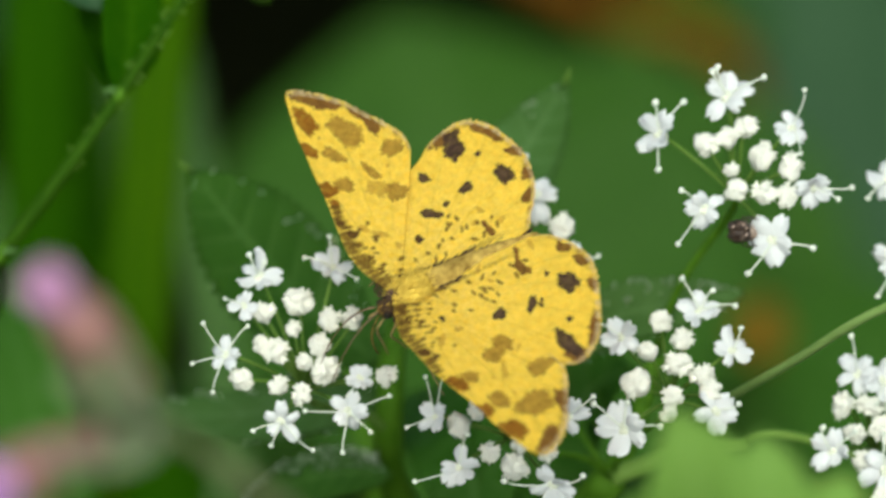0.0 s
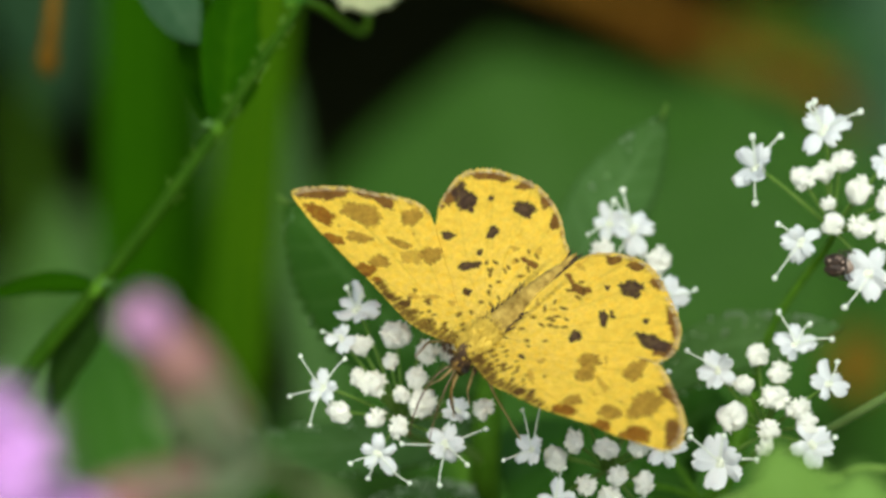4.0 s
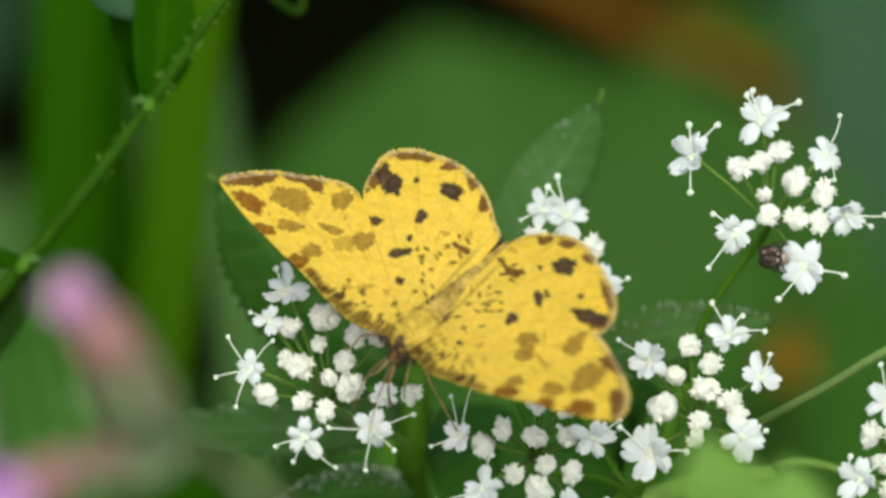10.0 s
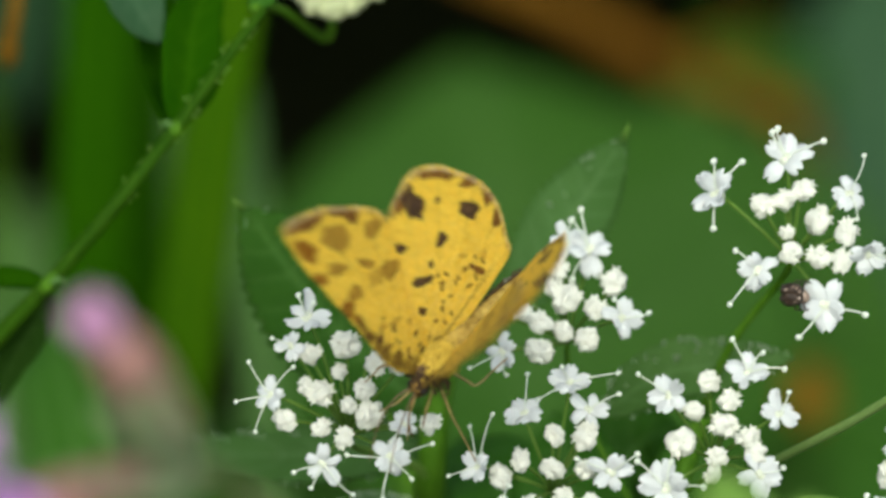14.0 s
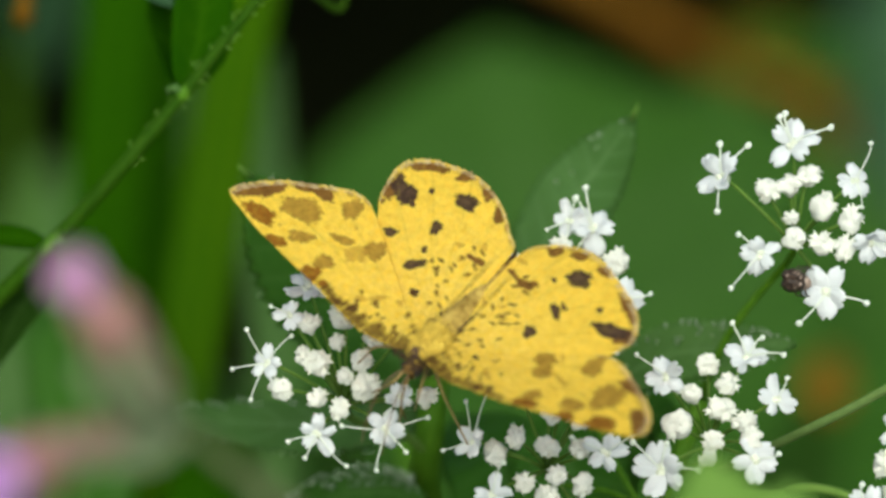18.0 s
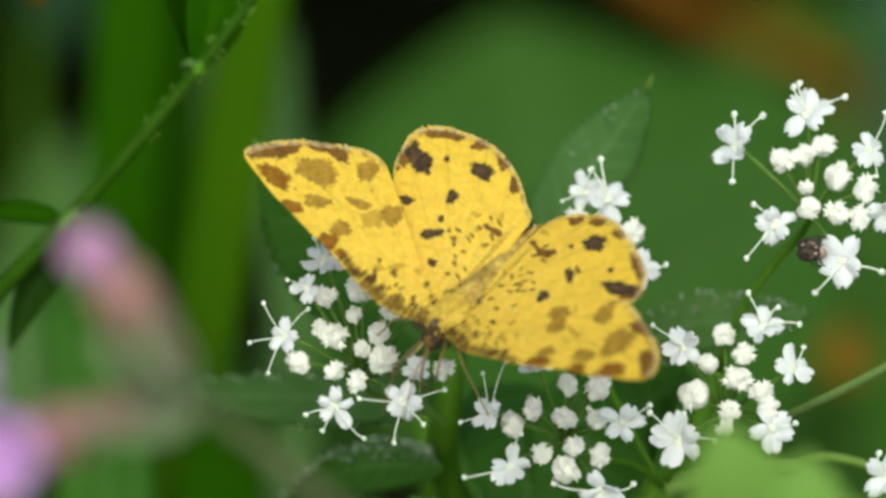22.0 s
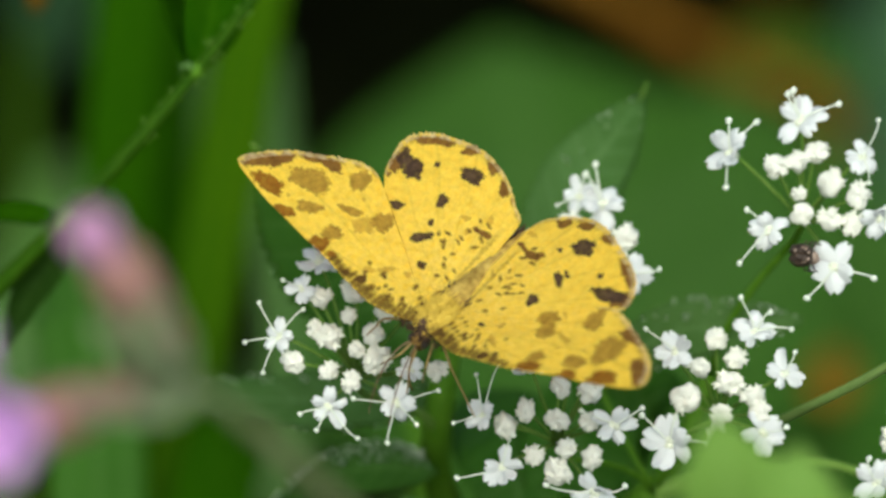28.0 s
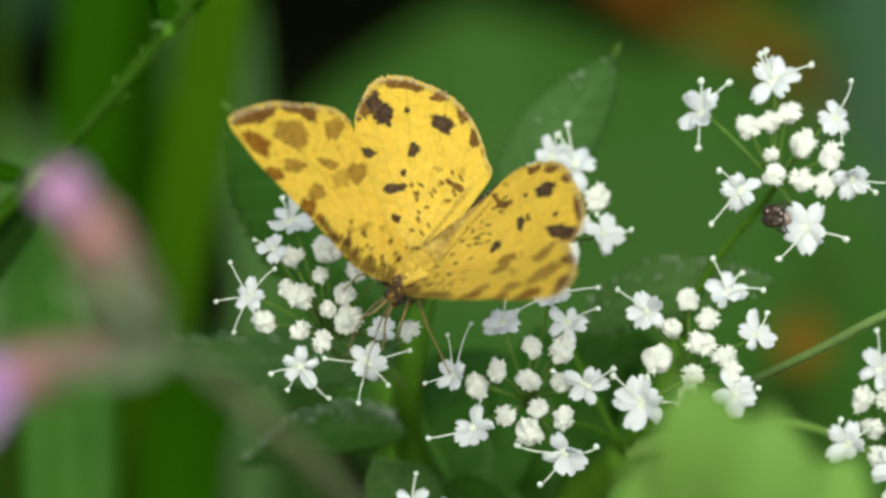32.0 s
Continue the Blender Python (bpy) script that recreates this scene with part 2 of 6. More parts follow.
# ---- light: bright overcast daylight in a hedge bank ----
world = bpy.data.worlds.new("overcast_sky")
scene.world = world
world.use_nodes = True
wn = world.node_tree
wn.nodes.clear()
sky = wn.nodes.new("ShaderNodeTexSky")
sky.sky_type = "NISHITA"
sky.sun_disc = False
sky.sun_elevation, sky.sun_rotation = radians(52), radians(179)
sky.air_density, sky.dust_density, sky.ozone_density = 0.7, 5.0, 0.6
back = wn.nodes.new("ShaderNodeBackground")
back.inputs["Strength"].default_value = 0.10
wout = wn.nodes.new("ShaderNodeOutputWorld")
wn.links.new(sky.outputs[0], back.inputs[0])
wn.links.new(back.outputs[0], wout.inputs[0])
sun_data = bpy.data.lights.new("sun", "SUN")
sun_data.energy, sun_data.angle, sun_data.color = 1.5, radians(60), (1.0, 0.99, 0.96)
sun = new("sun", sun_data)
sun.matrix_world = look((0.02, -1.3, 2.3), (0, 0, 0.45))


# ---- materials ----
def material(name):
    m = bpy.data.materials.new(name)
    m.use_nodes = True
    m.node_tree.nodes.clear()
    return m, m.node_tree.nodes, m.node_tree.links


def noise_tex(nodes, links, scale, detail=4.0, rough=0.55):
    co = nodes.new("ShaderNodeTexCoord")
    tex = nodes.new("ShaderNodeTexNoise")
    tex.inputs["Scale"].default_value = scale
    tex.inputs["Detail"].default_value = detail
    tex.inputs["Roughness"].default_value = rough
    links.new(co.outputs["Object"], tex.inputs["Vector"])
    return tex


def ramp(nodes, links, src, stops):
    r = nodes.new("ShaderNodeValToRGB")
    els = r.color_ramp.elements
    while len(els) < len(stops):
        els.new(0.5)
    for e, (p, c) in zip(els, stops):
        e.position, e.color = p, (*c, 1)
    links.new(src, r.inputs[0])
    return r


def mix_col(nodes, links, fac, a, b, mode="MIX"):
    m = nodes.new("ShaderNodeMix")
    m.data_type, m.blend_type = "RGBA", mode
    for sock, v in ((m.inputs[0], fac), (m.inputs[6], a), (m.inputs[7], b)):
        if isinstance(v, (int, float)):
            sock.default_value = v
        elif isinstance(v, tuple):
            sock.default_value = (*v, 1)
        else:
            links.new(v, sock)
    return m.outputs[2]


def finish(m, nodes, links, colour, rough, bump_src=None, bump=0.2, dist=0.0001, through_light=0.0, spec=0.3, sheen=0.0, tint=None):
    p = nodes.new("ShaderNodeBsdfPrincipled")
    p.inputs["Roughness"].default_value = rough
    p.inputs["Specular IOR Level"].default_value = spec
    p.inputs["Sheen Weight"].default_value = sheen
    links.new(colour, p.inputs["Base Color"])
    if bump_src is not None:
        b = nodes.new("ShaderNodeBump")
        b.inputs["Strength"].default_value, b.inputs["Distance"].default_value = bump, dist
        links.new(bump_src, b.inputs["Height"])
        links.new(b.outputs[0], p.inputs["Normal"])
    out = nodes.new("ShaderNodeOutputMaterial")
    if through_light > 0:
        t = nodes.new("ShaderNodeBsdfTranslucent")
        if tint is None:
            links.new(colour, t.inputs[0])
        else:
            links.new(mix_col(nodes, links, 1.0, colour, tint, "MULTIPLY"), t.inputs[0])
        mx = nodes.new("ShaderNodeMixShader")
        mx.inputs[0].default_value = through_light
        links.new(p.outputs[0], mx.inputs[1])
        links.new(t.outputs[0], mx.inputs[2])
        links.new(mx.outputs[0], out.inputs[0])
    else:
        links.new(p.outputs[0], out.inputs[0])
    return m


def leaf_material(name, dark, light, vein, scale=180.0, rough=0.5, see=0.25, spec=0.06):
    """Leaf green in two tones, paler along the veins (attribute 'vein'), with a fine grain."""
    m, n, l = material(name)
    tex = noise_tex(n, l, scale)
    fine = noise_tex(n, l, scale * 14, 2.0)
    base = ramp(n, l, tex.outputs[0], [(0.32, dark), (0.68, light)]).outputs[0]
    base = mix_col(n, l, 0.25, base, ramp(n, l, fine.outputs[0], [(0.3, dark), (0.7, light)]).outputs[0])
    at = n.new("ShaderNodeAttribute")
    at.attribute_name = "vein"
    info = n.new("ShaderNodeObjectInfo")
    hue = n.new("ShaderNodeHueSaturation")
    var = n.new("ShaderNodeMapRange")
    var.inputs[3].default_value, var.inputs[4].default_value = 0.88, 1.12
    l.new(info.outputs["Random"], var.inputs[0])
    l.new(var.outputs[0], hue.inputs["Value"])
    l.new(mix_col(n, l, at.outputs["Fac"], base, vein), hue.inputs["Color"])
    return finish(m, n, l, hue.outputs[0], rough, fine.outputs[0], 0.25, 0.0002, see, spec)


def plain_material(name, a, b, scale, rough, bump=0.2, see=0.0, spec=0.4, sheen=0.0, dist=0.0001):
    m, n, l = material(name)
    tex = noise_tex(n, l, scale)
    col = ramp(n, l, tex.outputs[0], [(0.3, a), (0.7, b)]).outputs[0]
    return finish(m, n, l, col, rough, tex.outputs[0], bump, dist, see, spec, sheen)


def wing_material():
    """Scaled wing: the colour attribute 'markings' with a fine dusting of scales and pale wing veins."""
    m, n, l = material("moth_wing_scales")
    at = n.new("ShaderNodeAttribute")
    at.attribute_name = "markings"
    fine = noise_tex(n, l, 9000.0, 3.0)
    dust = noise_tex(n, l, 2200.0, 3.0)
    k1 = ramp(n, l, fine.outputs[0], [(0.3, (0.85, 0.82, 0.76)), (0.65, (1.0, 1.0, 1.0))]).outputs[0]
    k2 = ramp(n, l, dust.outputs[0], [(0.3, (0.86, 0.84, 0.80)), (0.6, (1.0, 1.0, 1.0))]).outputs[0]
    col = mix_col(n, l, 1.0, at.outputs["Color"], k1, "MULTIPLY")
    col = mix_col(n, l, 1.0, col, k2, "MULTIPLY")
    return finish(m, n, l, col, 0.7, fine.outputs[0], 0.3, 0.00004, 0.48, 0.10, 0.02, (1.0, 0.76, 0.10))


M_LEAF = leaf_material("leaf_green", (0.026, 0.092, 0.007), (0.040, 0.128, 0.012), (0.072, 0.165, 0.034))
M_LEAF_MID = leaf_material("leaf_mid_green", (0.021, 0.068, 0.007), (0.033, 0.096, 0.011), (0.055, 0.130, 0.026))
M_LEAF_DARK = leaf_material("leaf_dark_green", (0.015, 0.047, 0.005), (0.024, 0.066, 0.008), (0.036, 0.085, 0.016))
M_LEAF_BLUE = leaf_material("leaf_blue_green", (0.022, 0.062, 0.024), (0.034, 0.084, 0.036), (0.048, 0.104, 0.050), 60.0)
M_LEAF_BROAD = leaf_material("broad_leaf_green", (0.026, 0.080, 0.008), (0.036, 0.100, 0.012), (0.050, 0.120, 0.022), 40.0)
M_LEAF_SOFT = leaf_material("leaf_soft_green", (0.040, 0.100, 0.020), (0.056, 0.132, 0.032), (0.085, 0.165, 0.055), 300.0)
M_LEAF_FRESH = leaf_material("fresh_leaf_green", (0.132, 0.272, 0.044), (0.172, 0.318, 0.062), (0.192, 0.35, 0.078), 60.0, 0.5, 0.3)
M_BLADE = leaf_material("blade_green", (0.011, 0.056, 0.001), (0.020, 0.074, 0.001), (0.024, 0.082, 0.002), 50.0, 0.7, 0.25, 0.0)
M_STALK = leaf_material("stalk_yellow_green", (0.015, 0.066, 0.002), (0.036, 0.093, 0.002), (0.044, 0.102, 0.003), 50.0, 0.7, 0.25, 0.0)
M_STEM = plain_material("stem_green", (0.052, 0.142, 0.006), (0.078, 0.182, 0.012), 900.0, 0.6, 0.2, 0.12, 0.10)
M_STEM_PALE = plain_material("stem_pale_green", (0.140, 0.270, 0.040), (0.200, 0.340, 0.070), 900.0, 0.6, 0.2, 0.2, 0.15)
M_STEM_GREY = plain_material("stem_grey_pale_green", (0.14, 0.235, 0.060), (0.19, 0.30, 0.090), 900.0, 0.7, 0.2, 0.2, 0.1)
M_PETAL = plain_material("petal_white", (0.76, 0.80, 0.81), (0.84, 0.87, 0.87), 2500.0, 0.65, 0.25, 0.42, 0.2)
M_BUD = plain_material("bud_cream_white", (0.86, 0.88, 0.79), (0.92, 0.93, 0.87), 1800.0, 0.7, 0.2, 0.42, 0.15)
M_BUD_GREEN = plain_material("bud_green_white", (0.46, 0.55, 0.26), (0.68, 0.72, 0.46), 1500.0, 0.6, 0.5, 0.2, 0.3)
M_DISC = plain_material("flower_disc_green_white", (0.72, 0.78, 0.60), (0.84, 0.88, 0.76), 3000.0, 0.55, 0.4, 0.2, 0.2)
M_STAMEN = plain_material("stamen_white", (0.70, 0.78, 0.66), (0.84, 0.88, 0.82), 3000.0, 0.6, 0.2, 0.25, 0.2)
M_PINK = plain_material("petal_pink", (0.56, 0.29, 0.52), (0.68, 0.40, 0.64), 300.0, 0.7, 0.2, 0.3, 0.2)
M_VIOLET = plain_material("petal_violet", (0.60, 0.30, 0.72), (0.72, 0.42, 0.82), 300.0, 0.7, 0.2, 0.3, 0.2)
M_CALYX = plain_material("calyx_dusky_red", (0.27, 0.14, 0.125), (0.38, 0.21, 0.18), 300.0, 0.6, 0.2, 0.15)
M_HAIRY = plain_material("stem_grey_green", (0.11, 0.135, 0.06), (0.16, 0.19, 0.09), 400.0, 0.8, 0.3, 0.1, 0.1)
M_LEAF_PALE = leaf_material("leaf_pale_green", (0.052, 0.122, 0.024), (0.072, 0.155, 0.038), (0.100, 0.190, 0.060))
M_STEM_DARK = plain_material("stem_dark_green", (0.016, 0.056, 0.001), (0.028, 0.078, 0.003), 900.0, 0.7, 0.2, 0.1, 0.06)
M_HAIRY_PALE = plain_material("hairy_leaf_grey_green", (0.24, 0.31, 0.16), (0.33, 0.40, 0.23), 400.0, 0.9, 0.3, 0.1, 0.1)
M_HAIR = plain_material("leaf_hair_white", (0.50, 0.58, 0.46), (0.66, 0.72, 0.62), 3000.0, 0.6, 0.1, 0.3)
M_TWIG = plain_material("twig_bark", (0.088, 0.040, 0.004), (0.138, 0.068, 0.008), 250.0, 0.9, 0.6, 0.0, 0.04, 0.0, 0.001)
M_DEAD = plain_material("dead_leaf_brown", (0.095, 0.046, 0.004), (0.17, 0.088, 0.009), 250.0, 0.9, 0.4, 0.15, 0.04)
# soil darker than its own tone: the gap's deep shade is in the colour
M_SOIL_SHADED = plain_material("soil_shaded", (0.006, 0.007, 0.003), (0.014, 0.018, 0.007), 40.0, 0.95, 0.9, 0.0, 0.0, 0.0, 0.01)
M_WING = wing_material()
M_FUR = plain_material("moth_fur_buff", (0.40, 0.28, 0.045), (0.74, 0.55, 0.095), 1600.0, 0.9, 0.8, 0.1, 0.05, 0.0)
M_ABDOMEN = plain_material("moth_abdomen_buff", (0.15, 0.095, 0.020), (0.46, 0.33, 0.080), 1500.0, 0.85, 0.6, 0.0, 0.06, 0.0)
M_COLLAR = plain_material("moth_collar_dark", (0.020, 0.013, 0.010), (0.11, 0.07, 0.04), 3000.0, 0.9, 0.6, 0.0, 0.06, 0.0)
M_HEAD = plain_material("moth_head_brown", (0.050, 0.030, 0.010), (0.26, 0.155, 0.040), 3000.0, 0.9, 0.6, 0.0, 0.06, 0.0)
M_EYE = plain_material("moth_eye_dark", (0.02, 0.016, 0.012), (0.04, 0.03, 0.02), 3000.0, 0.25)
M_LEG = plain_material("moth_leg_straw", (0.26, 0.17, 0.06), (0.46, 0.33, 0.13), 3000.0, 0.6)
M_FEELER = plain_material("moth_antenna_brown", (0.07, 0.045, 0.02), (0.16, 0.10, 0.05), 3000.0, 0.6)
M_BEETLE = plain_material("beetle_black", (0.006, 0.005, 0.004), (0.060, 0.040, 0.028), 4500.0, 0.28, 0.6, 0.0, 0.25)
M_BEETLE_PALE = plain_material("beetle_speckle", (0.16, 0.11, 0.08), (0.40, 0.32, 0.26), 2500.0, 0.5)

# ---- the plan: millimetres on the slanting face of the flower heads, tipped 35 degrees from the upright ----
UNIT = 48.0 / 1568.0          # one plan unit in mm
REACH = 500.0                 # mm from the flower heads to the middle of the camera's stand
TILT = radians(35)
RIGHT = Vector((1, 0, 0))
UP = Vector((0, math.sin(TILT), math.cos(TILT)))
NEAR = Vector((0, -math.cos(TILT), math.sin(TILT)))
MIDDLE = Vector((0, 0, 0.45))
BASIS = Matrix((RIGHT, UP, NEAR)).transposed()


def mm(x, y, z):
    """World place of a point x mm right, y mm up the slanting face and z mm out of it."""
    return MIDDLE + (RIGHT * x + UP * y + NEAR * z) * 0.001


def at(u, v, z=0.0):
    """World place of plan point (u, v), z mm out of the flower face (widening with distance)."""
    f = (REACH - z) / REACH * UNIT
    return mm((u - 784) * f, (441 - v) * f, z)


def size(u, z=0.0):
    """Plan units to metres at depth z."""
    return u * UNIT * 0.001 * (REACH - z) / REACH


# ---- mesh helpers ----
def mesh_of(name, verts, faces, mat, smooth=True, attrs=None, colours=None):
    me = bpy.data.meshes.new(name)
    me.from_pydata([tuple(v) for v in verts], [], faces)
    me.materials.append(mat)
    if smooth:
        me.polygons.foreach_set("use_smooth", [True] * len(me.polygons))
    for key, vals in (attrs or {}).items():
        a = me.attributes.new(key, "FLOAT", "POINT")
        a.data.foreach_set("value", list(vals))
    if colours is not None:
        a = me.attributes.new("markings", "FLOAT_COLOR", "POINT")
        a.data.foreach_set("color", np.asarray(colours, dtype=np.float32).ravel())
    me.update()
    return me


def thing(name, place, label, category, group="", kind="", turn=None):
    ob = new(name)
    ob.matrix_world = Matrix.Translation(place) @ (turn or Matrix())
    ob.empty_display_size = 0.002
    return tagged(ob, label, category, group, kind)


def origin_of(ob):
    p = Vector(ob.location)
    return p if ob.parent is None else p + origin_of(ob.parent)


def part(name, me, parent, label="", m=None):
    """One mesh object under a thing; without m its vertices are world places."""
    ob = new(name, me)
    ob.parent = parent
    if m is None:
        o = origin_of(parent)
        me.transform(Matrix.Translation(-o))
    else:
        ob.matrix_local = m
    if label:
        ob["label"] = label
    return ob


def join(pieces):
    """Joins (verts, faces) lists."""
    vs, fs = [], []
    for v, f in pieces:
        k = len(vs)
        vs += list(v)
        fs += [tuple(i + k for i in q) for q in f]
    return vs, fs


def tube(points, radii, sides=8, cap=True):
    """A round bar along points."""
    pts = [Vector(p) for p in points]
    vs, fs = [], []
    side = None
    for i, p in enumerate(pts):
        d = (pts[min(i + 1, len(pts) - 1)] - pts[max(i - 1, 0)]).normalized()
        if side is None:
            side = d.cross(Vector((0.31, 0.52, 0.79))).normalized()
        side = (side - d * side.dot(d)).normalized()
        other = d.cross(side)
        r = radii[i] if isinstance(radii, (list, tuple)) else radii
        for k in range(sides):
            a = 2 * math.pi * k / sides
            vs.append(p + (side * math.cos(a) + other * math.sin(a)) * r)
    for i in range(len(pts) - 1):
        for k in range(sides):
            a, b = i * sides + k, i * sides + (k + 1) % sides
            fs.append((a, b, b + sides, a + sides))
    if cap:
        fs.append(tuple(range(sides))[::-1])
        fs.append(tuple(range((len(pts) - 1) * sides, len(pts) * sides)))
    return vs, fs


def curve3(a, b, c, d, n):
    """Bezier points."""
    a, b, c, d = Vector(a), Vector(b), Vector(c), Vector(d)
    out = []
    for i in range(n + 1):
        t = i / n
        out.append(a * (1 - t) ** 3 + b * 3 * t * (1 - t) ** 2 + c * 3 * t * t * (1 - t) + d * t ** 3)
    return out


def spline(points, n):
    """Smooth line through points, n pieces between each two, with no overshoot on uneven steps."""
    p = [Vector(q) for q in points]
    way = [(p[min(i + 1, len(p) - 1)] - p[max(i - 1, 0)]).normalized() for i in range(len(p))]
    out = []
    for i in range(len(p) - 1):
        a, b = p[i], p[i + 1]
        d = (b - a).length
        for k in range(n):
            t = k / n
            out.append(a * (2 * t ** 3 - 3 * t * t + 1) + way[i] * (d * (t ** 3 - 2 * t * t + t)) + b * (3 * t * t - 2 * t ** 3) + way[i + 1] * (d * (t ** 3 - t * t)))
    out.append(p[-1])
    return out


def ball(centre, radii, n=12, m=8, lump=0.0, seed=0.0, freq=3.0, turn=None):
    """A round or lumpy solid."""
    vs, fs = [], []
    turn = turn or Matrix.Identity(3)
    for j in range(m + 1):
        th = math.pi * j / m
        for i in range(n):
            ph = 2 * math.pi * i / n
            d = Vector((math.sin(th) * math.cos(ph), math.sin(th) * math.sin(ph), math.cos(th)))
            k = 1 + (lump * noise.noise(d * freq + Vector((seed, seed * 1.7, 3.1))) if lump else 0)
            vs.append(Vector(centre) + turn @ Vector((d.x * radii[0] * k, d.y * radii[1] * k, d.z * radii[2] * k)))
    for j in range(m):
        for i in range(n):
            a, b = j * n + i, j * n + (i + 1) % n
            fs.append((a, a + n, b + n, b))
    return vs, fs


def shell(rows, thick):
    """A thin closed solid from a grid of points (rows of equal length)."""
    nr, nc = len(rows), len(rows[0])
    top = [Vector(p) for r in rows for p in r]
    nor = []
    for j in range(nr):
        for i in range(nc):
            a = top[j * nc + min(i + 1, nc - 1)] - top[j * nc + max(i - 1, 0)]
            b = top[min(j + 1, nr - 1) * nc + i] - top[max(j - 1, 0) * nc + i]
            c = a.cross(b)
            nor.append(c.normalized() if c.length > 1e-14 else Vector((0, 0, 1)))
    vs = top + [p - q * thick for p, q in zip(top, nor)]
    n = nr * nc
    fs = []
    for j in range(nr - 1):
        for i in range(nc - 1):
            a, b, c, d = j * nc + i, j * nc + i + 1, (j + 1) * nc + i + 1, (j + 1) * nc + i
            fs += [(a, b, c, d), (n + d, n + c, n + b, n + a)]
    rim = [i for i in range(nc)] + [j * nc + nc - 1 for j in range(1, nr)] + [(nr - 1) * nc + i for i in range(nc - 2, -1, -1)] + [j * nc for j in range(nr - 2, 0, -1)]
    for a, b in zip(rim, rim[1:] + rim[:1]):
        fs.append((b, a, n + a, n + b))
    return vs, fs


def leaf_mesh(name, path, width, out, mat, nt=40, ns=16, fold=0.18, serr=0.0, teeth=14, veins=7, fat=0.42, thick=0.00022, wave=0.03, seed=1.0):
    """A leaf: path is its midrib from base to tip, width its full breadth, out the way its face looks; toothed edge, sunken veins."""
    mid = spline(path, max(2, nt // (len(path) - 1)))
    nt = len(mid) - 1
    rows, vein = [], []
    out = Vector(out).normalized()
    for j, p in enumerate(mid):
        t = j / nt
        d = (mid[min(j + 1, nt)] - mid[max(j - 1, 0)]).normalized()
        side = d.cross(out).normalized()
        up = side.cross(d).normalized()
        prof = (t ** 0.62) * ((1 - t) ** 0.85) * (1 + (fat - 0.42) * (t - 0.5))
        w = width * 0.5 * prof / 0.395
        row, vr = [], []
        for i in range(ns + 1):
            s = 2 * i / ns - 1
            saw = ((t * teeth) % 1.0)
            ww = w * (1 + serr * (saw - 0.5) * abs(s) ** 6)
            q = p + side * (s * ww) + d * (abs(s) * w * 0.25 * (1 - t))
            lat = (t * veins - abs(s) * 0.9) % 1.0
            line = max(0.0, 1 - min(lat, 1 - lat) / 0.10) * (1 - abs(s)) ** 0.3 if abs(s) < 0.97 else 0.0
            line = max(line, max(0.0, 1 - abs(s) / 0.06))
            puff = math.sin(math.pi * lat) * 0.010 * width * (1 - abs(s) ** 3)
            bend = -fold * abs(s) * w * 0 + fold * abs(s) ** 1.3 * w
            rip = wave * width * noise.noise(Vector((s * 1.2 + seed, t * 3.0, seed * 2)))
            row.append(q + up * (bend + puff * min(1.0, 4 * (1 - t)) + rip * abs(s)))
            vr.append(0.7 * line)
        rows.append(row)
        vein += vr
    vs, fs = shell(rows, thick)
    return mesh_of(name, vs, fs, mat, True, {"vein": vein + vein})


def stem_mesh(name, pts, r0, r1, mat, sides=10, n=6):
    line = spline(pts, n)
    k = len(line) - 1
    return mesh_of(name, *tube(line, [r0 + (r1 - r0) * i / k for i in range(k + 1)], sides), mat)


# ---- ground: one sheet to the horizon ----
def build_ground():
    vs, fs = [], []
    rings = [0.0, 0.1, 0.2, 0.35, 0.5, 0.7, 1.0, 1.5, 2.5, 5, 12, 40, 150, 600]
    n = 48
    for r in rings:
        for i in range(n):
            a = 2 * math.pi * i / n
            x, y = r * math.cos(a), 0.4 + r * math.sin(a)
            z = 0.02 * noise.noise(Vector((x * 3, y * 3, 0))) if r < 5 else 0.0
            vs.append((x, y, z))
    for j in range(len(rings) - 1):
        for i in range(n):
            a, b = j * n + i, j * n + (i + 1) % n
            fs.append((a, b, b + n, a + n))
    g = new("ground", mesh_of("ground", vs, fs, M_SOIL_SHADED))
    tagged(g, "soil coloured near-black for the deep shade under a thick bank of plants", "ground", "", "structure")


build_ground()

# ---- white flower heads ----
def petal_mesh(name, notch, curl, seed, broad):
    """A petal with a narrow claw, broad outer half, notched and inrolled tip."""
    rows = []
    for j in range(9):
        t = j / 8
        row = []
        for i in range(9):
            s = i / 4 - 1
            w = broad * (0.16 + 0.84 * math.sin(math.pi * min(1.0, 0.78 * t ** 0.9)) ** 0.9)
            reach = 1.0 - notch * math.exp(-(s / 0.30) ** 2) - 0.22 * s * s
            y = 0.06 + 0.94 * t * (1 - (1 - reach) * t * t)
            z = 0.12 * math.sin(math.pi * t) + curl * t ** 3 - 0.16 * s * s * t + 0.07 * noise.noise(Vector((s * 2.2 + seed, t * 2.5, seed))) + 0.05 * math.exp(-(s / 0.2) ** 2) * t
            row.append(Vector((s * w + 0.05 * noise.noise(Vector((t * 2, seed, 4))), y, z)))
        rows.append(row)
    return mesh_of(name, *shell(rows, 0.06), M_PETAL)


PETALS = [petal_mesh("petal", *q) for q in ((0.20, 0.10, 1.0, 0.34), (0.30, 0.40, 2.3, 0.38), (0.12, -0.20, 3.9, 0.32), (0.24, 0.02, 5.2, 0.36), (0.34, 0.22, 6.6, 0.39), (0.16, 0.55, 7.7, 0.33))]


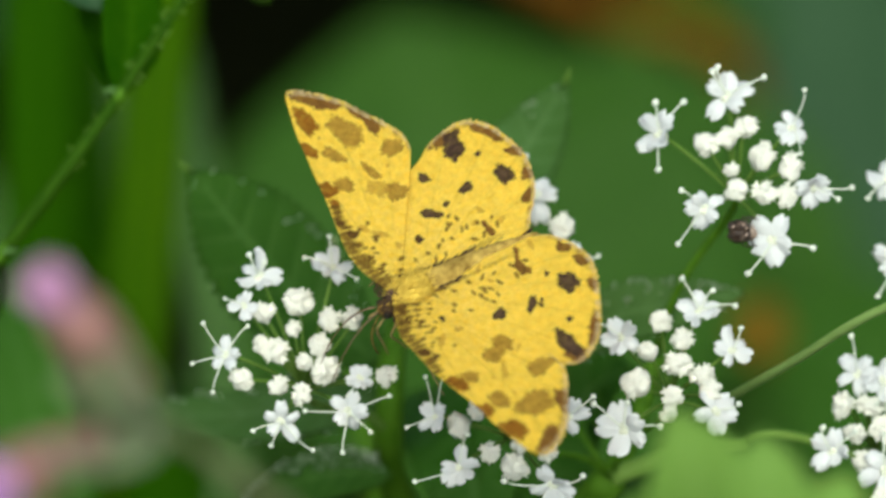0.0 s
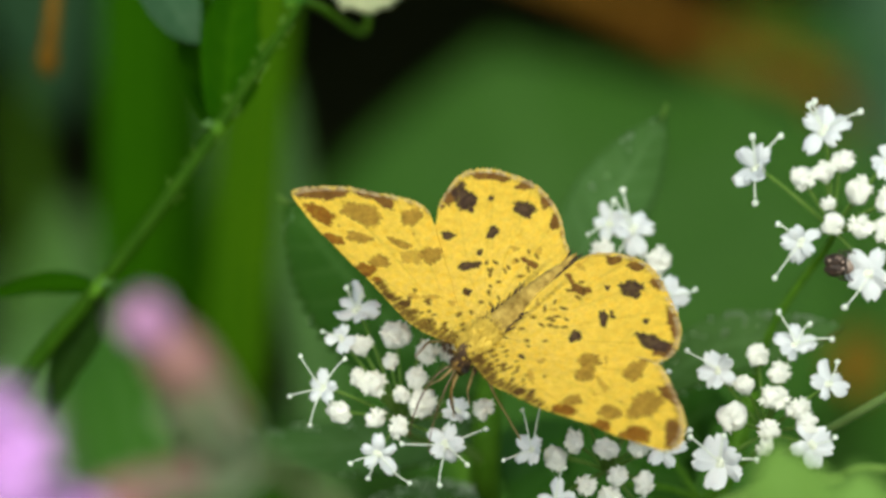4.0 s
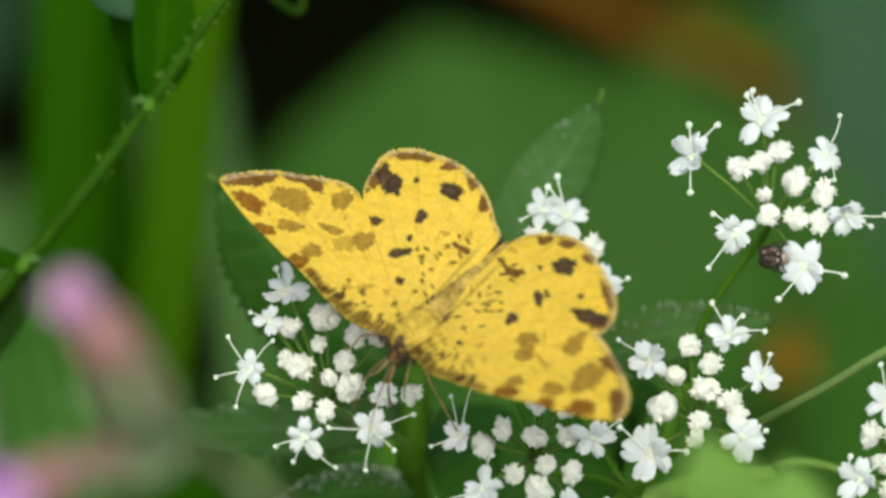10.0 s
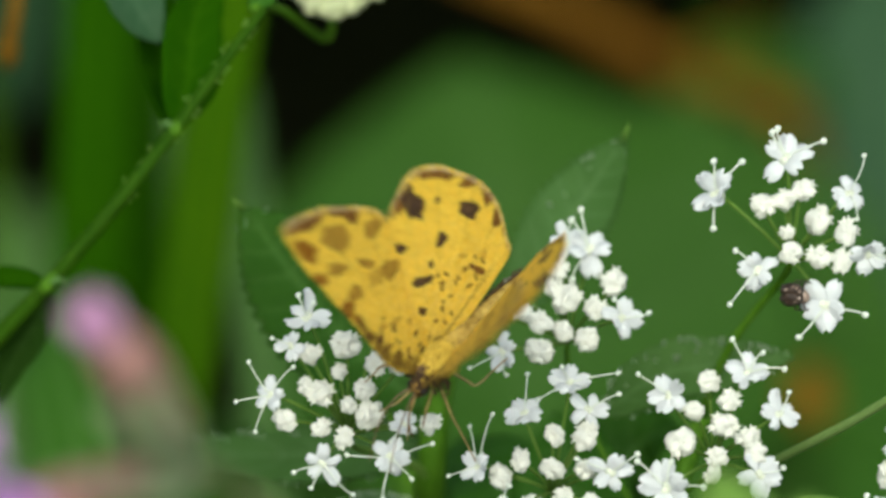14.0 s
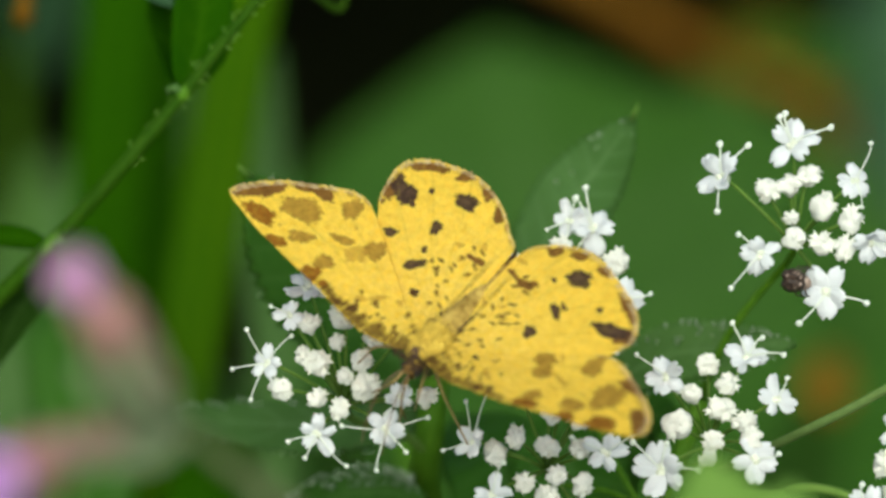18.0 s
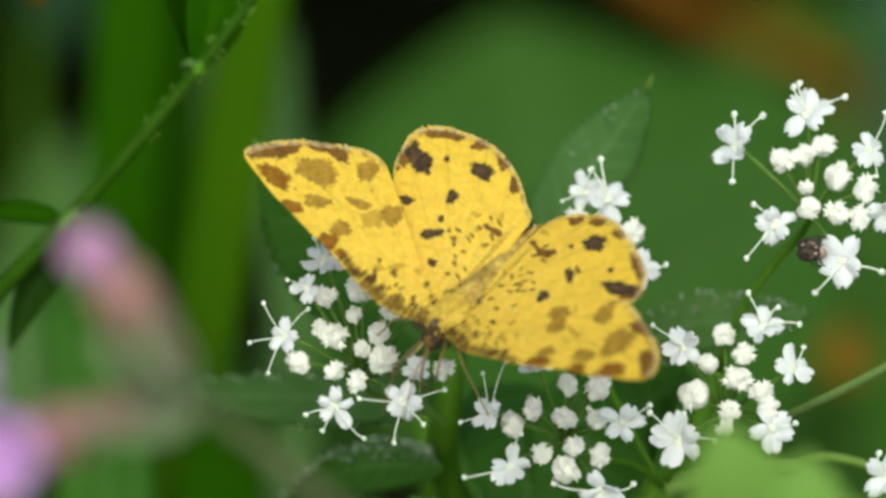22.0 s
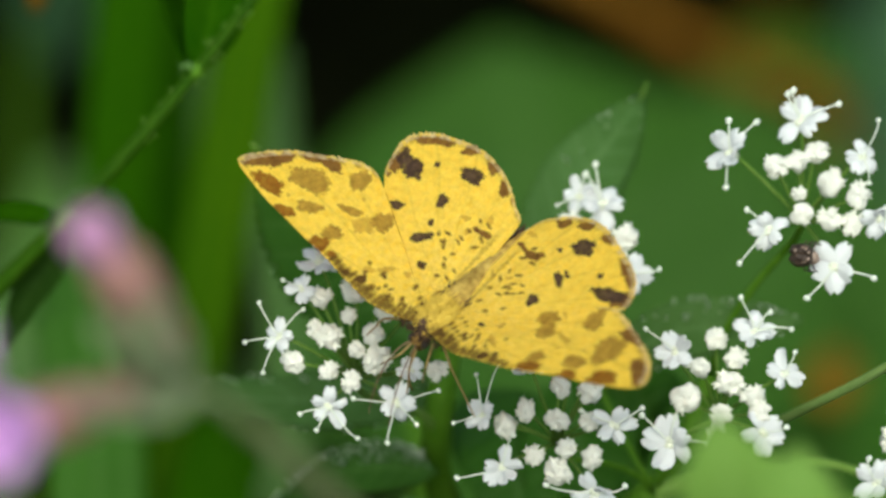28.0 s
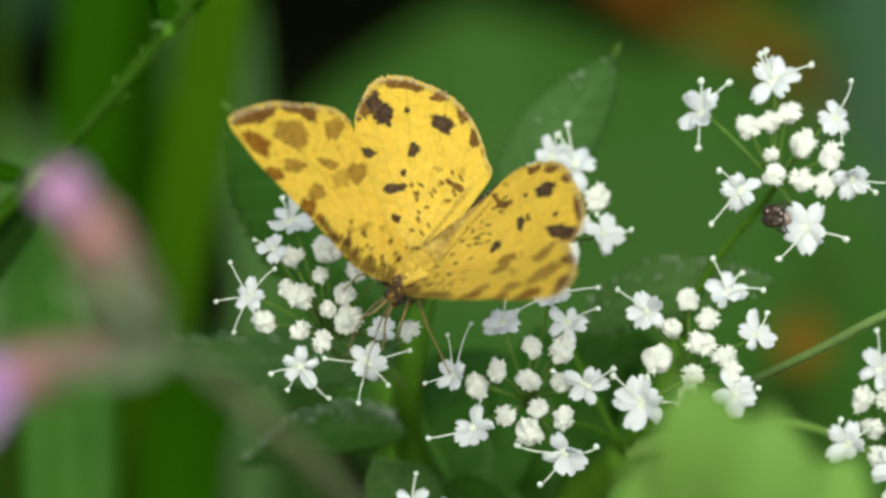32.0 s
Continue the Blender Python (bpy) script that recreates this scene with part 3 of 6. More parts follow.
def stamen_mesh(name, bow, reach):
    pts = curve3((0, 0.12, 0.05), (0, 0.5 * reach, 0.25 + bow), (0.06, 0.9 * reach, 0.32 + bow * 0.6), (0.10, 1.25 * reach, 0.22 + bow * 0.1), 8)
    vs, fs = join([tube(pts, [0.060 - 0.018 * i / 8 for i in range(9)], 6), ball(pts[-1], (0.14, 0.11, 0.12), 8, 6, 0.12, bow)])
    return mesh_of(name, vs, fs, M_STAMEN)


STAMENS = [stamen_mesh("stamen", 0.25, 1.25), stamen_mesh("stamen", 0.55, 1.15), stamen_mesh("stamen", 0.05, 1.35)]


def disc_mesh():
    a = ball((0.10, 0, 0.06), (0.17, 0.20, 0.14), 10, 6)
    b = ball((-0.12, 0.02, 0.05), (0.16, 0.19, 0.14), 10, 6)
    c = tube([(0, 0, -0.55), (0, 0, -0.3), (0, 0, 0.02)], [0.10, 0.20, 0.17], 8)
    return mesh_of("flower", *join([a, b, c]), M_DISC)


DISC = disc_mesh()


def bud_mesh(seed, mat):
    """A bud just opening: a five-furrowed, crumpled white knob with some notched petal tips and anthers standing off it."""
    rng = random.Random(int(seed * 100))
    n, m = 26, 16
    vs, fs = [], []
    twist, tall = rng.uniform(-0.5, 0.5), rng.uniform(0.85, 1.15)
    for j in range(m + 1):
        th = math.pi * j / m
        for i in range(n):
            ph = 2 * math.pi * i / n
            d = Vector((math.sin(th) * math.cos(ph), math.sin(th) * math.sin(ph), math.cos(th)))
            furrow = (1 - abs(math.cos(2.5 * (ph + seed + twist * th)))) ** 3 * math.sin(th)
            r = 0.80 * (1 - 0.16 * furrow + 0.46 * noise.noise(d * 1.7 + Vector((seed, 2, 0))) + 0.10 * noise.noise(d * 4.5 + Vector((0, seed, 5))))
            low = 1.0 if d.z > 0 else 0.80
            vs.append(Vector((d.x * r * low, d.y * r * low, d.z * r * tall)))
    for j in range(m):
        for i in range(n):
            a, b = j * n + i, j * n + (i + 1) % n
            fs.append((a, a + n, b + n, b))
    pieces = [(vs, fs)]
    for k in range(rng.choice((3, 4, 5))):
        a = 2 * math.pi * (k + rng.uniform(-.25, .25)) / 5 + seed
        tilt, reach, broad = rng.uniform(0.25, 1.15), rng.uniform(0.42, 0.66), rng.uniform(0.20, 0.32)
        out, up = Vector((math.cos(a), math.sin(a), 0)), Vector((0, 0, 1))
        side = Vector((-math.sin(a), math.cos(a), 0))
        rows = []
        for q in range(5):
            u = q / 4
            way = out * math.sin(tilt + 0.8 * u) + up * math.cos(tilt + 0.8 * u)
            row = []
            for i in range(5):
                w = i / 2 - 1
                row.append(out * 0.40 + up * 0.30 + way * (reach * u * (1 - 0.30 * (1 - abs(w)) * u)) + side * (w * broad * (0.6 + 0.5 * u)) + up * (0.10 * noise.noise(Vector((w, u * 2, seed + k)))))
            rows.append(row)
        pieces.append(shell(rows, 0.07))
    for k in range(rng.choice((2, 3, 4))):
        a, r = rng.uniform(0, 6.28), rng.uniform(0.30, 0.75)
        pieces.append(ball((r * math.cos(a), r * math.sin(a), 0.86 - 0.45 * r), (0.12, 0.11, 0.11), 7, 5, 0.3, seed + k, 2.0))
    pieces.append(tube([(0, 0, -1.15), (0, 0, -0.9), (0, 0, -0.45)], [0.12, 0.26, 0.38], 8))
    return mesh_of("bud", *join(pieces), mat)


BUDS = [bud_mesh(s, M_BUD) for s in (0.3, 1.1, 1.9, 2.8, 3.7, 5.1, 6.3, 7.2, 8.8)]
BUDS_GREEN = [bud_mesh(s, M_BUD_GREEN) for s in (0.9, 2.7)]


def facing(place, normal, spin, scale):
    z = Vector(normal).normalized()
    x = z.orthogonal().normalized()
    y = z.cross(x)
    r = Matrix((x, y, z)).transposed().to_4x4()
    return Matrix.Translation(place) @ r @ Matrix.Rotation(spin, 4, "Z") @ Matrix.Diagonal((scale, scale, scale, 1))


# where the anthers of some flowers stand out (plan points round the flower's own)
ANTHERS = {
    (428, 618): ((388, 560), (467, 567), (367, 631), (402, 683)), (490, 480): ((473, 440), (500, 455)), (462, 530): ((428, 517),),
    (522, 735): ((472, 753), (503, 780), (577, 790)), (642, 722): ((565, 720), (715, 697), (630, 795), (680, 760)),
    (797, 735): ((780, 665), (820, 643), (745, 753)), (876, 640): ((880, 570),), (955, 585): ((940, 557), (1040, 565), (900, 615)),
    (990, 632): ((1042, 602),), (1030, 740): ((1077, 707), (970, 718)), (835, 828): ((757, 850), (852, 768)), (1000, 862): ((1055, 847), (915, 853), (960, 920)),
}
ANTHERS.update({(984, 350): ((968, 278), (951, 297), (955, 402)), (1042, 470): ((1030, 435), (1092, 458)), (836, 532): ((778, 562), (843, 573))})
ANTHERS.update({
    (1130, 603): ((1075, 566),), (1268, 560): ((1240, 501), (1294, 524), (1333, 552)), (1325, 632): ((1342, 592),), (1293, 738): ((1335, 726),),
    (1130, 765): ((1077, 720), (1137, 720), (1195, 763)), (1208, 245): ((1200, 188), (1250, 188), (1202, 307)), (1327, 182): ((1302, 135), (1312, 128), (1393, 148)),
    (1440, 240): ((1465, 172), (1455, 285)), (1475, 345): ((1545, 347), (1520, 367)), (1282, 378): ((1242, 345), (1234, 440)), (1402, 437): ((1357, 495), (1473, 453)),
    (1546, 680): ((1537, 610),), (1500, 815): ((1483, 772), (1540, 780)),
})


def umbel(hub, depth, root, open_flowers, buds, rng_seed, label, lean=0.30, dome=5.5, green=False, ray_mat=None, ray_r=0.00021, bow=0.0):
    """One flower head: hub in plan units, its ray down to root (a world place), open flowers and buds as (u, v, radius)."""
    rng = random.Random(rng_seed)
    axis = (UP * lean + NEAR).normalized()
    rim = at(hub[0], hub[1], depth)
    centre = rim - axis * dome * 0.001
    ob = thing("flower_umbel", centre, label, "flower head", "white flower heads")
    root = Vector(root)
    pts = curve3(root, root * 0.6 + centre * 0.4 + Vector((bow, 0, 0.002)), centre - axis * 0.006, centre, 12)
    part("ray", mesh_of("ray", *tube(pts, [ray_r * (1.25 - 0.25 * i / 12) for i in range(13)], 8), ray_mat or M_STEM_PALE), ob)
    made = []
    for kind, rows in (("flower", open_flowers), ("bud", buds)):
        for u, v, r in rows:
            x, y = (u - hub[0]) * UNIT, (hub[1] - v) * UNIT
            z = depth - lean * y - (x * x + y * y) * 0.020 + rng.uniform(-0.4, 0.4) + (0.35 if kind == "flower" else 0)
            made.append((kind, at(u, v, z), size(r, z) * (1.04 if kind == "flower" else 1.06), (u, v), z))
    for kind, p, r, key, z in made:
        away = (p - centre).normalized()
        tips = ANTHERS.get(key, ())
        nrm = (away * 0.65 + NEAR * 0.75 + Vector((rng.uniform(-.18, .18), rng.uniform(-.18, .18), rng.uniform(-.18, .18)))).normalized()
        foot = p - nrm * r * (0.50 if kind == "flower" else 1.05)
        pts = curve3(centre, centre + axis * 0.0012 + (foot - centre) * 0.3, foot - nrm * 0.0007, foot, 8)
        part("pedicel", mesh_of("pedicel", *tube(pts, [0.00011 - 0.00002 * i / 8 for i in range(9)], 6), M_STEM_PALE), ob)
        w = facing(p, nrm, rng.uniform(0, 6.28), r)
        if tips:      # petals stand between the stamens
            q = w.inverted() @ at(tips[0][0], tips[0][1], z)
            w = w @ Matrix.Rotation(math.atan2(-q.x, q.y) + math.pi / 5, 4, "Z")
        m = Matrix.Translation(-centre) @ w
        if kind == "bud":
            part("bud", rng.choice(BUDS_GREEN if green else BUDS), ob, "", m @ Matrix.Rotation(rng.uniform(-0.5, 0.5), 4, 'X') @ Matrix.Diagonal((rng.uniform(.82, 1.18), rng.uniform(.82, 1.18), rng.uniform(.9, 1.25), 1)))
            continue
        f = part("flower", DISC, ob, "", m)
        for k in range(5):
            a = 2 * math.pi * k / 5 + rng.uniform(-0.16, 0.16)
            g = rng.uniform(0.95, 1.22)
            part("petal", PETALS[rng.randrange(6)], f, "", Matrix.Rotation(a, 4, "Z") @ Matrix.Rotation(rng.uniform(-0.3, 0.75), 4, "X") @ Matrix.Rotation(rng.uniform(-0.4, 0.4), 4, "Y") @ Matrix.Diagonal((g * rng.uniform(.8, 1.15), g * 1.05, 1, 1)))
        back = w.inverted()
        for tu, tv in tips:
            e = back @ at(tu, tv, z + 0.3)
            side = Vector((-e.y, e.x, 0)).normalized() * rng.uniform(-0.2, 0.2)
            line = curve3((0, 0, 0.05), e * 0.3 + Vector((0, 0, 0.35)), e * 0.75 + Vector((0, 0, 0.35)) + side, e, 8)
            me = mesh_of("stamen", *join([tube(line, [0.045 - 0.012 * i / 8 for i in range(9)], 6), ball(e, (0.15, 0.13, 0.13), 8, 6, 0.15, tu)]), M_STAMEN)
            part("stamen", me, f, "", Matrix())
        if not tips:
            for k in rng.sample(range(5), rng.choice((1, 2, 2, 3))):
                a = 2 * math.pi * (k + 0.5) / 5 + rng.uniform(-0.25, 0.25)
                part("stamen", STAMENS[rng.randrange(3)], f, "", Matrix.Rotation(a, 4, "Z") @ Matrix.Rotation(rng.uniform(-0.15, 0.5), 4, "X"))
    return ob


NODE = at(1105, 850, -13)          # where the rays of the big umbel meet
NODE_RIGHT = at(1780, 640, -16)
umbel((565, 635), 0.0, at(718, 770, -20), [(428, 618, 31), (490, 480, 40), (462, 530, 28), (522, 735, 34), (642, 722, 35), (664, 664, 26), (620, 470, 37)],
      [(455, 660, 22), (497, 545, 20), (557, 528, 26), (548, 575, 19), (490, 600, 18), (516, 612, 24), (591, 603, 23), (565, 633, 18), (601, 648, 26), (517, 675, 19), (560, 690, 23), (712, 662, 21), (612, 560, 22), (650, 560, 22)],
      11, "small white flower head with cream buds beneath the moth")
umbel((930, 730), 0.5, NODE, [(797, 735, 30), (876, 640, 32), (955, 585, 34), (990, 632, 35), (1030, 740, 38), (835, 828, 38), (1000, 862, 40)],
      [(838, 752, 26), (872, 725, 21), (930, 678, 21), (985, 682, 26), (930, 738, 25), (985, 738, 22), (893, 803, 21), (947, 788, 19), (935, 825, 25), (992, 798, 23)],
      23, "dense white flower head with many round cream buds", 0.3, 5.5, False, M_STEM, 0.00014)
umbel((950, 460), -5.0, NODE, [(984, 350, 43), (942, 338, 30), (1042, 470, 36), (836, 532, 31)],
      [(1028, 408, 29), (945, 440, 28), (995, 452, 21), (930, 385, 22), (924, 418, 21), (900, 480, 23), (870, 460, 21), (942, 495, 19), (985, 508, 26), (900, 530, 25), (820, 455, 20), (850, 420, 20)],
      31, "white flower head half hidden behind the moth's wing", 0.3, 6.0, False, M_STEM, 0.00014, -0.002)
umbel((1215, 672), 0.0, NODE, [(1130, 603, 34), (1268, 560, 38), (1325, 632, 34), (1293, 738, 38), (1130, 765, 44)],
      [(1175, 630, 21), (1200, 577, 24), (1236, 610, 23), (1228, 655, 26), (1155, 685, 28), (1270, 674, 23), (1286, 702, 24), (1218, 710, 21), (1212, 742, 17)],
      47, "white flower head beside a pale green stalk", 0.3, 5.5, False, M_STEM, 0.00015)
umbel((1345, 325), -2.0, at(1190, 640, -15), [(1208, 245, 44), (1327, 182, 44), (1440, 240, 32), (1475, 345, 38), (1282, 378, 38), (1402, 437, 44)],
      [(1360, 236, 23), (1290, 265, 26), (1325, 255, 24), (1385, 290, 29), (1333, 310, 18), (1340, 345, 23), (1435, 310, 24), (1390, 355, 22), (1430, 360, 23)],
      53, "white flower head held apart on a bending green stalk", 0.25, 4.5, False, M_STEM, 0.00019, -0.001)
umbel((1580, 765), -3.0, at(1350, 792, -12), [(1546, 680, 38), (1591, 692, 34), (1500, 815, 42), (1590, 850, 40), (1640, 760, 38)],
      [(1520, 730, 24), (1566, 735, 24), (1543, 784, 22), (1588, 776, 26), (1610, 733, 24), (1554, 832, 20), (1585, 900, 24), (1630, 820, 24)],
      61, "white flower head with open stars, beside the lobed leaf")
umbel((1690, 400), -6.0, NODE_RIGHT, [(1612, 335, 38), (1622, 480, 40), (1700, 320, 36), (1740, 450, 38)],
      [(1650, 380, 24), (1680, 420, 24), (1660, 440, 22), (1720, 380, 24), (1640, 420, 20)],
      67, "white flower head at the edge of the clump")
umbel((770, 1030), -2.0, at(880, 1200, -20), [(735, 972, 34), (802, 984, 36), (700, 1030, 36), (840, 1050, 38)],
      [(765, 1010, 24), (750, 1050, 24), (790, 1060, 22), (815, 1020, 22), (768, 985, 20)],
      71, "white flower head low in the clump")
umbel((520, -100), -22.0, at(380, -62, -16), [],
      [(470, -95, 24), (490, -75, 26), (520, -68, 26), (550, -75, 25), (575, -90, 24), (500, -105, 24), (535, -100, 24), (560, -120, 24), (480, -130, 24), (515, -135, 24), (545, -150, 22), (590, -120, 22), (600, -100, 20)],
      79, "pale green-white flower head still in bud", 0.5, 4.0, True, M_STEM)
umbel((575, 448), -34.0, at(640, 600, -60), [],
      [(545, 428, 28), (575, 415, 28), (601, 433, 28), (555, 455, 28), (585, 463, 30), (613, 461, 26), (533, 453, 24), (568, 485, 26), (595, 493, 24)],
      83, "pale green-white flower head in bud among the leaves", 0.5, 4.0, True, M_STEM)


# ---- the plant that bears them: stems and leaves ----
def build_plant():
    foot = Vector((0.012, 0.075, -0.01))
    ob = thing("umbellifer_plant", Vector((foot.x, foot.y, 0)), "green leafy plant with ribbed stems and toothed leaves", "plant")
    part("stem", stem_mesh("stem", [foot, Vector((0.010, 0.07, 0.2)), at(960, 1150, -26), at(1010, 960, -19), NODE], 0.0022, 0.0010, M_STEM), ob)
    part("stem", stem_mesh("stem", [at(960, 1150, -26), at(820, 1000, -28), at(722, 860, -24), at(716, 690, -18), at(735, 560, -22)], 0.0012, 0.0007, M_STEM), ob)
    part("stem", stem_mesh("stem", [NODE, at(1150, 760, -15), at(1190, 640, -15)], 0.0007, 0.0005, M_STEM), ob)
    part("stem", stem_mesh("stem", [at(1230, 765, -11), at(1310, 719, -6), at(1440, 649, 0), at(1600, 561, 4), at(1720, 538, 0), NODE_RIGHT], 0.00025, 0.00026, M_STEM_GREY), ob, "slender pale green stalk")
    part("stem", stem_mesh("stem", [NODE, at(1220, 816, -13), at(1350, 800, -12)], 0.0006, 0.00035, M_STEM_PALE), ob)
    part("stem", stem_mesh("stem", [at(880, 1200, -20), at(930, 1240, -30), Vector((0.010, 0.07, 0.36))], 0.0006, 0.0009, M_STEM), ob)
    part("stem", stem_mesh("stem", [at(640, 600, -60), at(700, 900, -60), Vector((0.010, 0.09, 0.30))], 0.0006, 0.0012, M_STEM), ob)
    rows = [
        # midrib points (u, v, z), breadth in plan units, material, teeth depth
        ([(850, 470, -18), (920, 340, -18), (985, 240, -18), (1042, 150, -17)], 150, M_LEAF_SOFT, 0.34),
        ([(700, 640, -19), (560, 520, -19), (450, 390, -18), (376, 287, -17)], 260, M_LEAF_MID, 0.20),
        ([(1010, 640, -16), (1110, 570, -15), (1230, 545, -14), (1348, 530, -14)], 120, M_LEAF_PALE, 0.12),
        ([(720, 700, -19), (600, 706, -19), (440, 724, -20), (190, 716, -24)], 125, M_LEAF_SOFT, 0.16),
    ]
    rows += [
        ([(716, 836, -18), (630, 832, -18), (540, 848, -19), (425, 908, -24)], 100, M_LEAF_MID, 0.34),
        ([(760, 690, -30), (830, 760, -24), (860, 850, -22), (850, 990, -22)], 210, M_LEAF, 0.10),
        ([(930, 640, -24), (960, 760, -22), (980, 880, -22), (960, 1010, -24)], 230, M_LEAF, 0.10),
        ([(1060, 880, -30), (1040, 760, -26), (1080, 690, -26), (1150, 660, -24)], 190, M_LEAF, 0.12),
        ([(1120, 850, -16), (1180, 880, -14), (1260, 930, -14), (1340, 1010, -16)], 150, M_LEAF, 0.12),
        ([(840, 1080, -16), (760, 1000, -14), (700, 940, -12), (660, 890, -10)], 150, M_LEAF_PALE, 0.30),
        ([(900, 1090, -20), (860, 1010, -16), (820, 960, -14), (790, 925, -12)], 150, M_LEAF, 0.06),
    ]
    for k, (path, w, mat, serr) in enumerate(rows):
        z = sum(p[2] for p in path) / len(path)
        out = NEAR * 0.85 + UP * 0.35 + RIGHT * (0.25 * math.sin(k * 1.9))
        part("leaf", leaf_mesh("leaf", [at(*p) for p in path], size(w, z), out, mat, 108, 16, 0.14, serr, 18, 8, seed=k * 1.3 + 1), ob)
    for a, b in (((1034, 164, -17), (1050, 124, -15)), ((382, 292, -17), (352, 272, -15))):      # pale points at two leaf tips
        part("leaf_tip", mesh_of("leaf_tip", *tube([at(*a), at((a[0] + b[0]) / 2, (a[1] + b[1]) / 2 + 3, a[2] + 1), at(*b)], [0.00004, 0.00013, 0.00003], 6), M_STEM_PALE), ob, "pale leaf point")
    rng = random.Random(9)
    for path, w, n in (([(1010, 640, -16), (1110, 570, -15), (1230, 545, -14), (1348, 530, -14)], 110, 60), ([(716, 836, -18), (630, 832, -18), (540, 848, -19), (425, 908, -24)], 100, 100), ([(720, 700, -19), (600, 706, -19), (440, 724, -20), (190, 716, -24)], 120, 60), ([(700, 640, -19), (560, 520, -19), (450, 390, -18), (376, 287, -17)], 220, 50), ([(850, 470, -18), (920, 340, -18), (985, 240, -18), (1042, 150, -17)], 130, 16)):
        mid = spline([at(*p) for p in path], 20)
        bits = []
        for _ in range(n):
            i = rng.randrange(4, len(mid) - 2)
            d = (mid[i + 1] - mid[i]).normalized()
            side = d.cross(NEAR).normalized()
            t = i / (len(mid) - 1)
            half = size(w, -16) * 0.5 * (t ** 0.62) * ((1 - t) ** 0.85) / 0.395
            s = (rng.choice((-1, -1, 1)) if n != 100 else 1) * (1.0 - 0.75 * rng.random() ** 2.5)
            p = mid[i] + side * (s * half) + NEAR * (0.14 * abs(s) ** 1.3 * half)
            out = (NEAR * rng.uniform(0.3, 1) + side * s * rng.uniform(0.4, 1) + d * rng.uniform(-.3, .5)).normalized()
            ln = rng.uniform(0.00012, 0.00036)
            bits.append(tube([p - out * 0.0001, p + out * ln], [0.000055, 0.000025], 4))
        part("hairs", mesh_of("hairs", *join(bits), M_HAIR), ob, "fine white leaf hairs")
    return ob


build_plant()


# ---- the thin climbing stem with its small leaves ----
def build_side_stem():
    ob = thing("side_stem", Vector((-0.04, 0.05, 0)), "thin green stem slanting up, with small leaves at its joints", "plant")
    line = [Vector((-0.04, 0.05, -0.01)), Vector((-0.042, 0.03, 0.25)), at(-240, 800, -20), at(-90, 570, -18), at(30, 432, -16), at(146, 290, -15), at(250, 152, -15), at(334, 30, -15), at(400, -62, -16)]
    part("stem", stem_mesh("stem", line, 0.0007, 0.00028, M_STEM_DARK, 10, 8), ob)
    for path, w, mat in (
        ([(250, 150, -15), (270, 60, -17), (280, -40, -19), (330, -160, -22)], 120, M_BLADE),
        ([(246, 152, -15), (232, 80, -20), (215, 0, -22), (225, -150, -26)], 95, M_BLADE),
        ([(130, -190, -20), (155, -110, -19), (185, -50, -18), (222, 2, -18)], 110, M_LEAF_BLUE),
        ([(28, 432, -16), (-20, 420, -17), (-80, 420, -18), (-180, 445, -20)], 40, M_BLADE),
        ([(30, 436, -16), (10, 500, -18), (-30, 570, -20), (-60, 660, -22)], 70, M_LEAF_DARK),
        ([(380, -62, -16), (400, -90, -17), (420, -130, -18), (425, -200, -20)], 50, M_LEAF),
    ):
        z = path[1][2]
        part("leaf", leaf_mesh("leaf", [at(*p) for p in path], size(w, z), NEAR + UP * 0.2 + RIGHT * 0.3, mat, 30, 10, 0.3, 0.08, 12, 6, seed=w * 0.1), ob)
    rng = random.Random(21)
    up = spline([at(146, 290, -15), at(250, 152, -15), at(334, 30, -15), at(400, -62, -16)], 24)
    bits = []
    for _ in range(34):
        i = rng.randrange(2, len(up) - 2)
        d = (up[i + 1] - up[i]).normalized()
        out = (d.cross(NEAR) * rng.choice((-1, 1, 1)) + NEAR * rng.uniform(0, .6) + d * rng.uniform(0, 0.8)).normalized()
        p = up[i] + out * 0.00033
        bits.append(tube([p - out * 0.0001, p + out * rng.uniform(0.00015, 0.0005)], [0.00007, 0.00002], 4))
    part("hairs", mesh_of("hairs", *join(bits), M_STEM_PALE), ob, "short pale green bristles")
    for u, v, s in ((30, 432, 1), (250, 152, -1)):     # small scaly sheaths at the joints
        part("joint", mesh_of("joint", *tube([at(u - 12, v + 18, -15.2), at(u - 2, v + 3, -14.9), at(u + 6, v - 10, -15.0), at(u + 14, v - 26, -15.2)], [0.00022, 0.00042, 0.00038, 0.00008], 8), M_STEM), ob)
        part("stipule", leaf_mesh("stipule", [at(u, v, -14.8), at(u + s * 16, v - 10, -14.4), at(u + s * 30, v - 6, -14.6)], size(14), NEAR, M_LEAF_PALE, 8, 4, 0.1, 0.1, 4, 3), ob)


build_side_stem()


